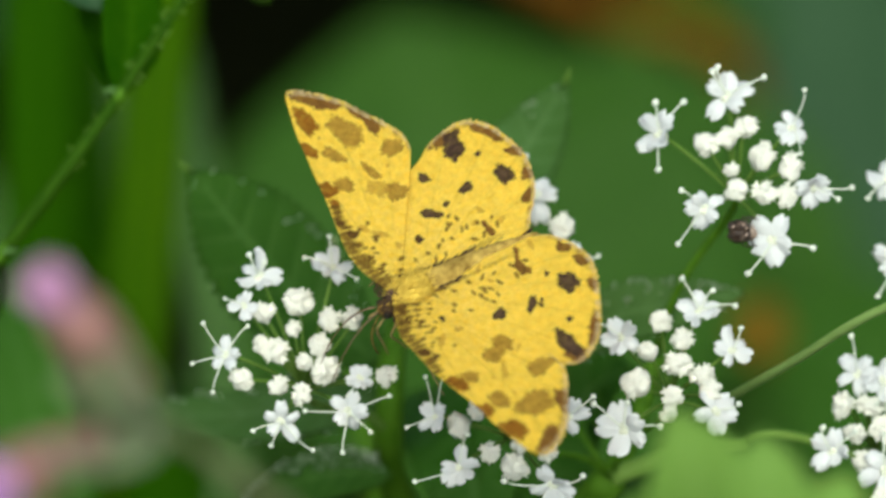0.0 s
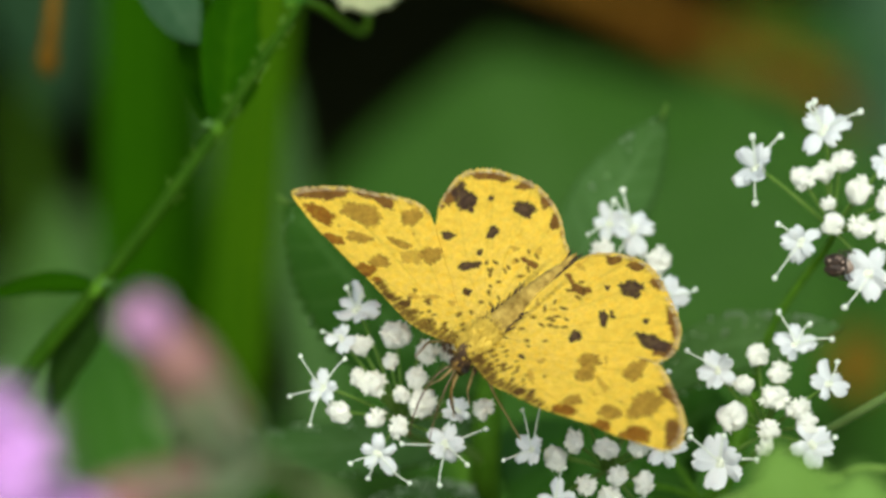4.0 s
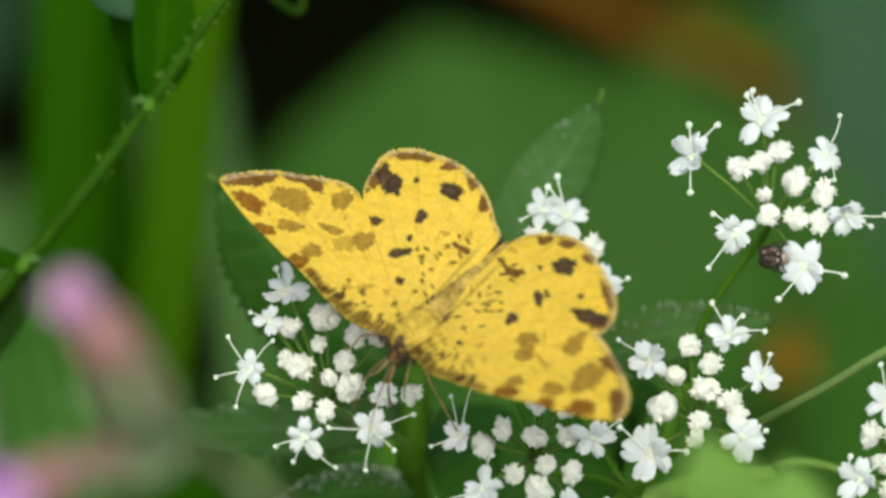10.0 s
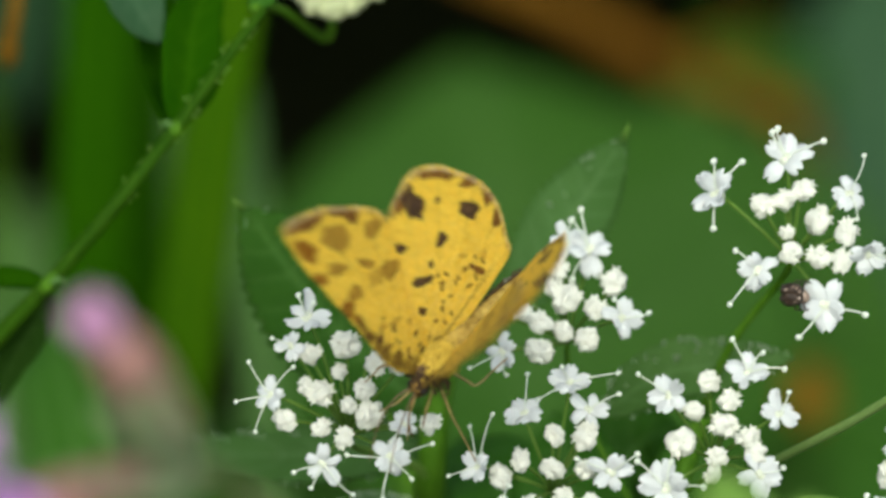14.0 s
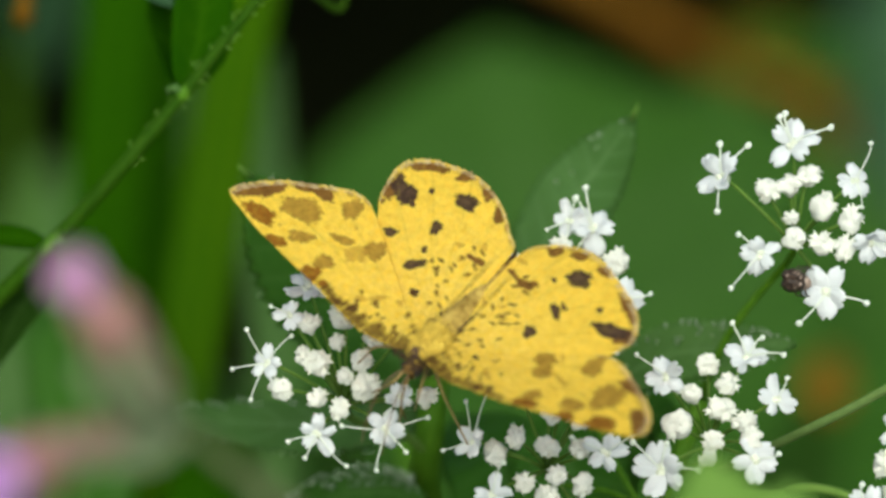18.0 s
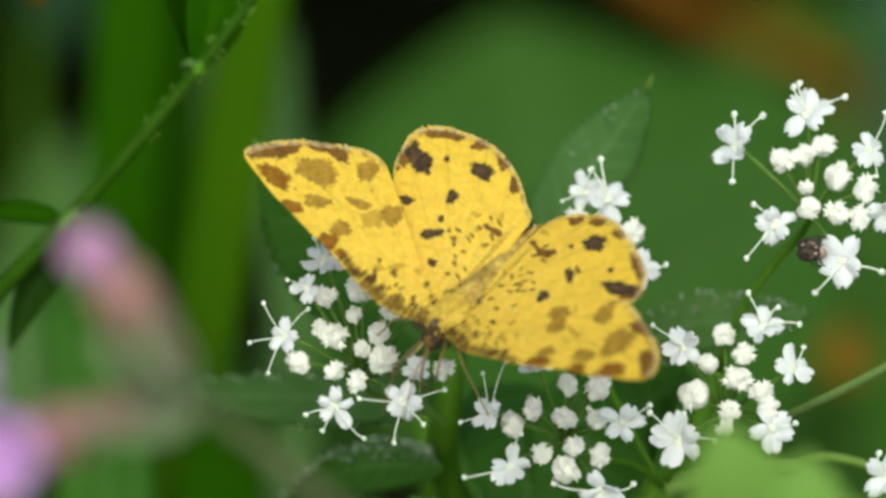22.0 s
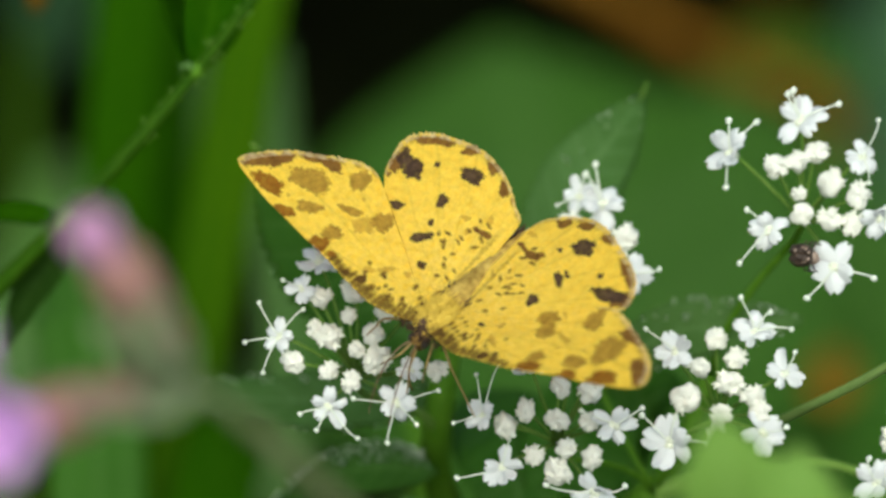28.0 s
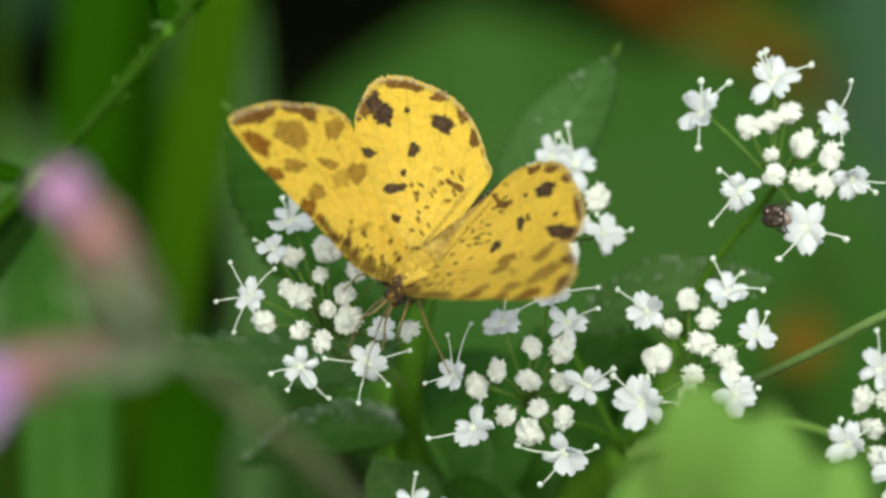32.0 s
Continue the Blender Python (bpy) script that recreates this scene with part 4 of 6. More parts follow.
# ---- upright blades and stalks behind ----
def blade(path, width, mat, name, label):
    foot = at(*path[0])
    base = Vector((foot.x, foot.y + 0.02, -0.005))
    ob = thing(name, Vector((base.x, base.y, 0)), label, "grass blade", "upright blades")
    pts = [base, Vector((foot.x, foot.y, foot.z * 0.6))] + [at(*p) for p in path]
    mid = spline(pts, 8)
    rows, vein = [], []
    n = len(mid) - 1
    for j, p in enumerate(mid):
        t = j / n
        d = (mid[min(j + 1, n)] - mid[max(j - 1, 0)]).normalized()
        side = d.cross(NEAR).normalized()
        w = width * 0.5 * min(1.0, 0.5 + t) * (1.0 if t < 0.75 else max(0.06, (1 - t) / 0.25) ** 0.6)
        row = []
        for i in range(11):
            s = i / 5 - 1
            row.append(p + side * (s * w) - NEAR * (abs(s) * w * 0.35))
            vein.append(0.6 if i in (2, 5, 8) else 0.0)
        rows.append(row)
    part("blade", mesh_of("blade", *shell(rows, 0.0004), mat, True, {"vein": vein + vein}), ob)
    rib = [p - NEAR * 0.00035 for p in mid]
    part("midrib", mesh_of("midrib", *tube(rib, [width * (0.09 - 0.07 * i / n) for i in range(n + 1)], 6), M_STEM), ob)


blade([(170, 1500, -90), (215, 1000, -88), (276, 500, -88), (330, 0, -92), (385, -500, -100), (470, -900, -130)], 0.0042, M_STALK, "broad_stalk", "broad yellow-green upright stalk")
blade([(80, 1500, -105), (92, 900, -105), (104, 400, -105), (112, 0, -108), (130, -500, -115), (180, -900, -140)], 0.0050, M_BLADE, "grass_blade", "broad dark green upright grass blade")
blade([(190, 1500, -120), (190, 900, -118), (196, 400, -118), (185, 0, -120), (180, -500, -130), (200, -900, -150)], 0.0030, M_BLADE, "grass_blade", "narrow green upright grass blade")
blade([(230, 1500, -130), (232, 800, -128), (236, 450, -126), (232, 250, -126), (222, -300, -140), (200, -800, -160)], 0.0022, M_LEAF_PALE, "grass_blade", "narrow grey-green upright grass blade")
blade([(430, 1500, -120), (425, 900, -118), (415, 600, -118), (385, 380, -120), (376, 200, -130), (376, 60, -140)], 0.0034, M_LEAF_PALE, "grass_blade", "green upright blade beside the stalk")
blade([(130, 1600, -60), (120, 1100, -62), (100, 800, -66), (60, 600, -70), (30, 520, -74), (-20, 460, -78)], 0.0060, M_LEAF, "grass_blade", "broad mid-green blade bending over")
blade([(420, 1600, -55), (330, 1150, -60), (310, 900, -66), (330, 800, -70), (360, 740, -74), (400, 690, -78)], 0.0050, M_BLADE, "grass_blade", "yellow-green blade low in the bank")


# ---- broad leaves far behind ----
def back_leaf(path, width, mat, label, out=None, serr=0.05):
    base = at(*path[0])
    foot = Vector((base.x, base.y + 0.03, 0))
    ob = thing("broad_leaf", foot, label, "leaf", "broad leaves behind")
    z = path[1][2]
    part("stalk", stem_mesh("stalk", [Vector((foot.x, foot.y, -0.01)), Vector((foot.x, foot.y, base.z * 0.5)), base], 0.0016, 0.0009, M_STEM), ob)
    part("blade", leaf_mesh("blade", [at(*p) for p in path], size(width, z), out or (NEAR + UP * 0.3), mat, 36, 16, 0.12, serr, 16, 6, 0.42, 0.0003, 0.05, seed=width * 0.01), ob)


back_leaf([(940, 1000, -215), (900, 620, -225), (830, 300, -230), (770, 10, -235)], 1080, M_LEAF_BROAD, "large bright green leaf, out of focus behind the flowers")
back_leaf([(1300, 1100, -225), (1240, 700, -235), (1180, 350, -240), (1130, 60, -245)], 760, M_LEAF_BROAD, "large green leaf overlapping another behind the flowers")
back_leaf([(1560, 760, -285), (1530, 420, -290), (1500, 120, -295), (1480, -200, -300)], 560, M_LEAF_BLUE, "blue-green leaf in the shade behind the flowers")
back_leaf([(1680, 1000, -200), (1620, 780, -205), (1540, 640, -210), (1400, 560, -215)], 420, M_LEAF_BROAD, "green leaf low behind the pale stalk")
back_leaf([(1180, -30, -280), (1260, 10, -285), (1340, 40, -290), (1450, 70, -300)], 150, M_LEAF, "small green leaf behind the twig")
back_leaf([(-120, -420, -190), (-75, -200, -195), (-48, -30, -200), (-25, 140, -205)], 240, M_LEAF_BLUE, "grey-green leaf deep in the bank")
back_leaf([(-95, 600, -248), (-58, 460, -250), (-36, 385, -252), (-15, 275, -254)], 190, M_LEAF_PALE, "pale grey-green leaf among the blades")
back_leaf([(-170, 950, -140), (-100, 740, -142), (-30, 580, -144), (40, 430, -148)], 290, M_LEAF_PALE, "mid-green leaf behind the pink flowers")
back_leaf([(370, 980, -140), (290, 820, -140), (210, 660, -142), (150, 490, -146)], 250, M_LEAF_PALE, "mid-green leaf rising behind the hairy stalks")
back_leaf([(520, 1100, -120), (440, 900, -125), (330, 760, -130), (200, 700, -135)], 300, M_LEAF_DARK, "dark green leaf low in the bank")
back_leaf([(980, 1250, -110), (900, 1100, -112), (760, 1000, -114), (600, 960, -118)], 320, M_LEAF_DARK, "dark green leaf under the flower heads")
back_leaf([(1300, 1250, -120), (1250, 1100, -124), (1200, 950, -128), (1150, 800, -132)], 330, M_LEAF, "green leaf under the flower heads")


# ---- brown twig and dead leaf bits ----
def build_twig():
    a, b = at(890, -100, -250), at(1345, 125, -250)
    ob = thing("brown_twig", Vector((b.x, b.y, 0)), "brown dead twig lying across the leaves", "twig")
    part("twig", stem_mesh("twig", [Vector((b.x + 0.02, b.y + 0.01, -0.01)), Vector((b.x + 0.02, b.y + 0.005, b.z * 0.6)), b, at(1115, 22, -250), a, at(500, -260, -255)], 0.0012, 0.0016, M_TWIG), ob)
    part("side_twig", stem_mesh("side_twig", [at(1110, 20, -249), at(1180, -20, -246), at(1290, -60, -244)], 0.0006, 0.0003, M_TWIG), ob)
    da = at(1385, 590, -180)
    ob = thing("dead_leaf", da, "small brown dead leaf caught among the greenery", "leaf")
    part("blade", leaf_mesh("blade", [at(1385, 650, -180), at(1380, 600, -181), at(1385, 540, -182)], size(90, -180), NEAR, M_DEAD, 14, 8, 0.3, 0.1, 6, 4), ob)
    ob = thing("withered_bud", at(-45, 10, -50), "withered orange-brown bud hanging from a stalk", "bud")
    part("bud", mesh_of("bud", *ball(at(-48, 22, -50), (0.0006, 0.0006, 0.0011), 12, 8, 0.3, 2.0), M_DEAD), ob)
    part("stalk", stem_mesh("stalk", [at(-46, 5, -50), at(-36, -80, -52), at(-30, -260, -56)], 0.0005, 0.0003, M_DEAD), ob)


build_twig()


# ---- pink flowers in front ----
def pink_flower(tip, foot_uv, petal_len, petal_r, cup, label, lean, stalk_path, mat):
    base = at(*stalk_path[-1])
    ob = thing("pink_flower", Vector((base.x, base.y - 0.02, 0)), label, "flower", "pink flowers")
    a, b = at(*tip), at(*foot_uv)
    d = (a - b).normalized()
    part("calyx", mesh_of("calyx", *tube([b - d * 0.0052, b - d * 0.0040, b - d * 0.0022, b - d * 0.0005, b + d * 0.001, b + d * 0.002], [cup * 0.35, cup * 0.62, cup * 0.85, cup, cup, cup * 0.8], 12), M_CALYX), ob, "dusky reddish calyx")
    for k in range(5):
        q = Matrix.Rotation(2 * math.pi * k / 5 + lean, 4, d)
        side = (q @ d.orthogonal()).normalized()
        rows = []
        for j in range(8):
            t = j / 7
            c = b + d * (0.0012 + petal_len * t) + side * (petal_r * (0.25 + 0.75 * t ** 1.5))
            w = petal_r * (0.35 + 0.9 * t) * (1 if t < 0.85 else 0.8)
            row = []
            for i in range(7):
                s = i / 3 - 1
                row.append(c + d.cross(side) * (s * w) - side * (0.25 * abs(s) * w) - d * (0.0012 * (1 - abs(s)) if t > 0.95 else 0))
            rows.append(row)
        part("petal", mesh_of("petal", *shell(rows, 0.0002), mat), ob)
    pts = [b - d * 0.003] + [at(*p) for p in stalk_path] + [Vector((base.x, base.y - 0.02, base.z * 0.5)), Vector((base.x, base.y - 0.02, -0.01))]
    part("stalk", stem_mesh("stalk", pts, 0.00032, 0.00045, M_HAIRY), ob, "hairy grey-green stalk")


pink_flower((76, 446, 96), (178, 570, 92), 0.0030, 0.0010, 0.0014, "pink flower with a reddish calyx on a hairy stalk", 0.3, [(228, 650, 86), (300, 735, 84), (470, 850, 80), (650, 1000, 72), (820, 1250, 60)], M_PINK)
pink_flower((-98, 884, 100), (72, 815, 95), 0.0038, 0.0019, 0.0013, "purple-pink flower with a salmon calyx on a hairy stalk", 0.9, [(200, 780, 88), (292, 742, 85), (462, 858, 79), (640, 1008, 71), (812, 1260, 59)], M_VIOLET)

pink_flower((-118, 712, 100), (-280, 740, 96), 0.0040, 0.0026, 0.0013, "purple-pink flower standing beyond the other two", 0.5, [(-360, 800, 90), (-410, 960, 86), (-430, 1120, 80), (-440, 1300, 70)], M_VIOLET)


def build_hairy_leaves():
    ob = thing("hairy_leaf_cluster", at(300, 738, 84), "cluster of pale grey-green hairy leaves below the pink flowers", "leaf")
    for path, w in (([(300, 738, 84), (270, 690, 88), (240, 650, 92), (215, 610, 94)], 125), ([(296, 742, 84), (230, 720, 88), (170, 680, 92), (130, 660, 96)], 120), ([(300, 745, 84), (240, 770, 88), (180, 790, 92), (110, 800, 98)], 120)):
        part("leaf", leaf_mesh("leaf", [at(*p) for p in path], size(w, 86), NEAR + UP * 0.3, M_HAIRY_PALE, 18, 8, 0.2, 0.0, 6, 4), ob)


build_hairy_leaves()


# ---- bright lobed leaf in front ----
def build_front_leaf():
    base = at(1290, 1500, 55)
    ob = thing("lobed_leaf", Vector((base.x, base.y - 0.01, 0)), "bright fresh green lobed leaf, close in front", "leaf")
    part("stalk", stem_mesh("stalk", [Vector((base.x, base.y - 0.01, -0.01)), Vector((base.x, base.y - 0.01, base.z * 0.6)), base, at(1285, 1150, 58)], 0.0016, 0.0009, M_STEM), ob)
    for path, w in (
        ([(1290, 1150, 58), (1275, 980, 60), (1255, 850, 62), (1222, 738, 63)], 215),
        ([(1290, 1150, 58), (1345, 1000, 61), (1375, 890, 62), (1378, 782, 62)], 205),
        ([(1290, 1150, 58), (1200, 1020, 60), (1175, 950, 60), (1150, 885, 60)], 180),
        ([(1290, 1150, 58), (1420, 1040, 61), (1480, 950, 61), (1530, 860, 60)], 220),
        ([(1290, 1150, 58), (1150, 1080, 58), (1105, 1040, 57), (1075, 985, 56)], 200),
    ):
        part("lobe", leaf_mesh("lobe", [at(*p) for p in path], size(w, 60), NEAR + UP * 0.35, M_LEAF_FRESH, 24, 12, 0.1, 0.12, 8, 5, 0.9, 0.0003), ob)


build_front_leaf()

# ---- a bank of plants all round, added out of view to keep the ground dark ----
def build_undergrowth():
    rng = random.Random(5)
    tan = math.tan(TILT)
    vs, fs, vein = [], [], []
    def add(p, d, out, length, width):
        side = d.cross(out).normalized()
        up = side.cross(d)
        k = len(vs)
        for j, (t, w) in enumerate(((0, 0.04), (0.25, 0.8), (0.5, 1.0), (0.75, 0.7), (1.0, 0.03))):
            c = p + d * (length * t) - Vector((0, 0, 1)) * (length * 0.25 * t * t)
            for s in (-1, 0, 1):
                vs.append(c + side * (s * w * width * 0.5) + up * (0.12 * width * abs(s)))
                vein.append(0.5 if s == 0 else 0.0)
        for j in range(4):
            for i in range(2):
                a = k + j * 3 + i
                fs.append((a, a + 1, a + 4, a + 3))
    def clear(x, y, z):
        """Whether that place is free: the camera's view and the plants before it stay open."""
        line = 0.45 - y * tan
        if y < 1.4 and abs(x) < 0.085 + 0.03 * max(0.0, y) and line - 0.12 < z < line + 0.10:
            return False
        if abs(x) < 0.16 and y < 0.16 and z > 0.22:
            return False
        if y < 0.1 and z > 0.42:
            return False
        return not (abs(x) < 0.10 and line + 0.02 > z > 0.2 and y < 0.5)

    def stalk(x, y, top, dx, dy):
        """A thin three-sided stalk from the ground up."""
        k = len(vs)
        for f in (0.0, 0.5, 1.0):
            for q in range(3):
                a = q * 2.094
                r = 0.0022 * (1.2 - f * 0.8)
                vs.append(Vector((x + dx * f * f + r * math.cos(a), y + dy * f * f + r * math.sin(a), top * f - 0.01)))
                vein.append(0.3)
        for f in range(2):
            for q in range(3):
                a, c = k + f * 3 + q, k + f * 3 + (q + 1) % 3
                fs.append((a, c, c + 3, a + 3))

    plants = 0
    while plants < 2300:
        a, r = rng.uniform(0, 6.28), 3.2 * rng.random() ** 0.7
        r *= 1 + 0.25 * noise.noise(Vector((math.cos(a) * 1.5, math.sin(a) * 1.5, 2)))
        x, y = r * math.cos(a), 0.6 + r * math.sin(a)
        high = (0.62 - 0.12 * r) * (0.75 + 0.5 * noise.noise(Vector((x * 2, y * 2, 7)))) * rng.uniform(0.55, 1.05)
        dx, dy = rng.uniform(-.05, .05), rng.uniform(-.05, .05)
        while high > 0.06 and not all(clear(x + dx * f * f, y + dy * f * f, high * f) for f in (0.25, 0.5, 0.75, 1.0)):
            high *= 0.8
        if high <= 0.06:
            plants += 1
            continue
        stalk(x, y, high, dx, dy)
        turn = rng.uniform(0, 6.28)
        for q in range(6):
            f = 1.0 - 0.15 * q
            a = turn + q * 2.4
            p = Vector((x + dx * f * f, y + dy * f * f, max(0.01, high * f - 0.01)))
            d = Vector((math.cos(a), math.sin(a), rng.uniform(-0.1, 0.7))).normalized()
            ln = rng.uniform(0.05, 0.11)
            e = p + d * ln
            if clear(*p) and clear(*e):
                add(p, d, Vector((rng.uniform(-.4, .4), rng.uniform(-.4, .4), 1)), ln, rng.uniform(0.025, 0.055))
        plants += 1
    for _ in range(700):          # unseen stalkless leaves added over the gap, which keep the soil in shade
        y = rng.uniform(0.34, 1.5)
        x = rng.choice((-1, 1)) * rng.uniform(0.0, 0.30)
        z = max(0.06, 0.45 - y * tan) + rng.uniform(0.13, 0.34)
        a = rng.uniform(0, 6.28)
        d = Vector((math.cos(a), math.sin(a), rng.uniform(-0.2, 0.3))).normalized()
        p, ln = Vector((x, y, z)), rng.uniform(0.06, 0.12)
        if clear(*p) and clear(*(p + d * ln)) and clear(*(p + d * ln * 0.6 - Vector((0, 0, 0.03)))):
            add(p, d, Vector((rng.uniform(-.4, .4), rng.uniform(-.4, .4), 1)), ln, rng.uniform(0.03, 0.06))
    g = new("undergrowth", mesh_of("undergrowth", vs, fs, M_LEAF_DARK, True, {"vein": vein}))
    tagged(g, "dense dark green undergrowth added out of view to shade the bank", "undergrowth", "", "stuff")


build_undergrowth()


# ---- the moth: speckled yellow, wings keyed ----
MOTH_AXES = Matrix(((-0.8280, 0.5470, -0.1304), (0.3736, 0.7084, 0.6006), (-0.4211, -0.4471, 0.7894)))   # left, tail, up in the plan
MOTH_PLACE = at(775.7, 493.8, 5.0)
MOTH_TURN = (BASIS @ MOTH_AXES).to_4x4()
MOTH_YAW = 3.7

# outlines of the wings, mm out from the body and towards the tail (the two sides differ a little)
EDGES = {
    ("left", "forewing"): [(0.4, -4.0), (2.04, -4.77), (3.49, -4.99), (5.38, -4.76), (6.9, -4.5), (8.69, -4.34), (10.12, -4.16), (11.53, -4.01), (13.13, -3.66), (14.28, -3.28), (14.26, -2.75), (13.5, -1.75), (12.52, -0.75), (11.46, -0.08), (10.4, 0.58), (9.22, 1.1), (8.07, 1.1), (5.4, -0.4), (3.07, -1.6), (0.6, -2.2)],
    ("right", "forewing"): [(0.4, -4.2), (2.97, -5.15), (4.13, -5.15), (6.48, -4.95), (8.04, -4.54), (9.53, -4.17), (11.16, -3.95), (12.85, -3.57), (14.0, -3.22), (14.42, -2.75), (14.21, -1.85), (13.39, -0.88), (12.37, -0.18), (10.77, 0.71), (9.57, 1.19), (8.32, 1.0), (5.4, -0.4), (3.07, -1.6), (0.6, -2.2)],
    ("left", "hindwing"): [(0.7, -2.9), (4.0, -1.9), (6.6, -0.1), (7.36, 1.37), (7.98, 2.23), (8.25, 3.16), (8.4, 4.21), (8.1, 5.0), (7.3, 5.7), (6.42, 6.05), (5.14, 6.36), (4.0, 6.39), (2.77, 6.06), (1.89, 5.59), (0.93, 4.86), (0.3, 4.42), (0.12, 2.97), (0.12, 0.11)],
    ("right", "hindwing"): [(0.7, -2.9), (4.0, -1.9), (6.9, -0.1), (8.2, 1.5), (8.8, 2.62), (9.08, 3.41), (8.72, 4.25), (7.88, 5.0), (6.74, 5.54), (5.53, 5.99), (4.36, 6.36), (2.98, 6.44), (1.71, 5.99), (0.75, 5.3), (0.2, 4.5), (0.12, 2.97), (0.12, 0.11)],
}
OUTER = {("left", "forewing"): (9, 16), ("right", "forewing"): (9, 15), ("left", "hindwing"): (4, 15), ("right", "hindwing"): (4, 14)}     # stretch of the outer margin
# blotches by colour: x, y, half length, half breadth, degrees
SPOTS = {
    ("left", "forewing"): {
        "ochre": [(10.63, -1.47, 1.04, 0.66, 156), (8.62, 0.28, 0.53, 0.51, 129), (9.55, -2.76, 0.65, 0.34, 151), (7.77, -1.38, 0.63, 0.22, 154), (6.0, -0.72, 0.56, 0.50, 167), (7.55, -3.1, 0.49, 0.40, 123)],
        "brown": [(13.39, -2.3, 1.03, 0.36, 137), (12.61, -1.58, 0.63, 0.32, 121), (11.47, -0.29, 0.62, 0.33, 150), (10.48, -0.03, 0.58, 0.31, 164)],
        "rust": [(12.2, -3.15, 0.85, 0.46, 169), (10.34, -3.85, 0.58, 0.29, 161), (7.57, -4.07, 0.52, 0.43, 165), (6.61, -4.15, 0.22, 0.22, 14)],
        "faint": [(6.62, -1.5, 0.58, 0.50, 141), (10.84, -2.96, 0.11, 0.12, 136), (7.73, -0.41, 0.10, 0.10, 137), (4.56, -3.42, 0.30, 0.20, 136), (3.93, -2.74, 0.52, 0.14, 126), (2.91, -2.15, 0.21, 0.15, 129)],
        "dark": [(4.42, -4.15, 0.28, 0.26, 111), (5.3, -4.45, 0.20, 0.16, 100)],
    },
    ("right", "forewing"): {
        "ochre": [(10.87, -1.31, 0.82, 0.92, 25), (8.68, 0.19, 0.50, 0.66, 27), (9.72, -2.82, 0.63, 0.42, 9), (6.0, -0.58, 0.58, 0.42, 35), (6.52, -1.39, 0.60, 0.50, 138), (7.43, -3.31, 0.42, 0.38, 64)],
        "brown": [(13.55, -2.05, 1.0, 0.42, 134), (11.5, -0.02, 0.86, 0.36, 170)],
        "rust": [(12.01, -3.22, 0.78, 0.52, 15), (10.03, -3.82, 0.51, 0.36, 8), (7.6, -4.21, 0.59, 0.46, 24)],
        "faint": [(7.94, -1.54, 0.62, 0.16, 159), (6.82, -0.08, 0.28, 0.08, 135), (8.14, -2.31, 0.14, 0.12, 17), (9.66, -1.91, 0.10, 0.16, 27), (4.28, -3.28, 0.56, 0.18, 140), (3.86, -2.07, 0.23, 0.15, 62)],
        "dark": [(4.71, -4.64, 0.24, 0.34, 1), (5.27, -4.24, 0.28, 0.10, 110), (2.73, -2.43, 0.22, 0.13, 8)],
    },
    ("left", "hindwing"): {
        "dark": [(7.22, 3.3, 0.96, 0.44, 30), (6.82, 3.4, 0.47, 0.36, 116), (4.05, 4.84, 0.60, 0.44, 159), (6.14, 1.01, 0.32, 0.26, 161), (4.39, 2.7, 0.42, 0.24, 72), (4.0, 1.3, 0.16, 0.17, 136), (3.87, 0.29, 0.59, 0.26, 137), (6.0, 4.27, 0.15, 0.16, 141), (2.79, -0.95, 0.24, 0.20, 163)],
        "brown": [(7.85, 2.97, 0.36, 0.48, 151), (7.39, 5.05, 0.60, 0.26, 141), (6.54, 5.55, 0.52, 0.25, 161), (7.67, 2.23, 0.16, 0.16, 144), (5.05, 6.05, 0.42, 0.32, 143), (3.42, 5.98, 0.38, 0.34, 125), (2.2, 5.3, 0.24, 0.46, 142), (1.39, 2.58, 0.60, 0.14, 178)],
        "faint": [(2.66, 2.67, 0.28, 0.14, 170), (2.09, 2.08, 0.17, 0.14, 125), (1.61, 3.44, 0.18, 0.24, 157)],
    },
    ("right", "hindwing"): {
        "dark": [(7.69, 3.25, 1.06, 0.40, 17), (4.02, 4.78, 0.71, 0.46, 14), (4.28, 2.5, 0.58, 0.20, 142), (4.45, 2.98, 0.28, 0.13, 152), (3.95, 0.74, 0.36, 0.34, 9), (6.23, 3.92, 0.15, 0.15, 28), (2.91, 4.0, 0.14, 0.14, 26)],
        "brown": [(8.5, 3.3, 0.62, 0.42, 29), (7.6, 4.75, 0.85, 0.26, 150), (1.7, 5.46, 0.42, 0.28, 38), (3.07, 5.97, 0.42, 0.28, 26), (4.88, 5.88, 0.34, 0.27, 27), (1.81, 2.98, 0.60, 0.25, 13), (0.75, 3.07, 0.48, 0.12, 163)],
        "faint": [(0.6, 3.97, 0.39, 0.11, 179), (1.67, 1.13, 0.23, 0.11, 27), (0.63, 0.84, 0.32, 0.09, 146)],
    },
}
SPOT_COLOUR = {"ochre": (0.45, 0.285, 0.042), "brown": (0.215, 0.105, 0.026), "rust": (0.30, 0.125, 0.014), "faint": (0.45, 0.265, 0.035), "dark": (0.070, 0.042, 0.030)}
FORE_ROOT, HIND_ROOT = (0.45, -3.2), (0.45, -2.0)


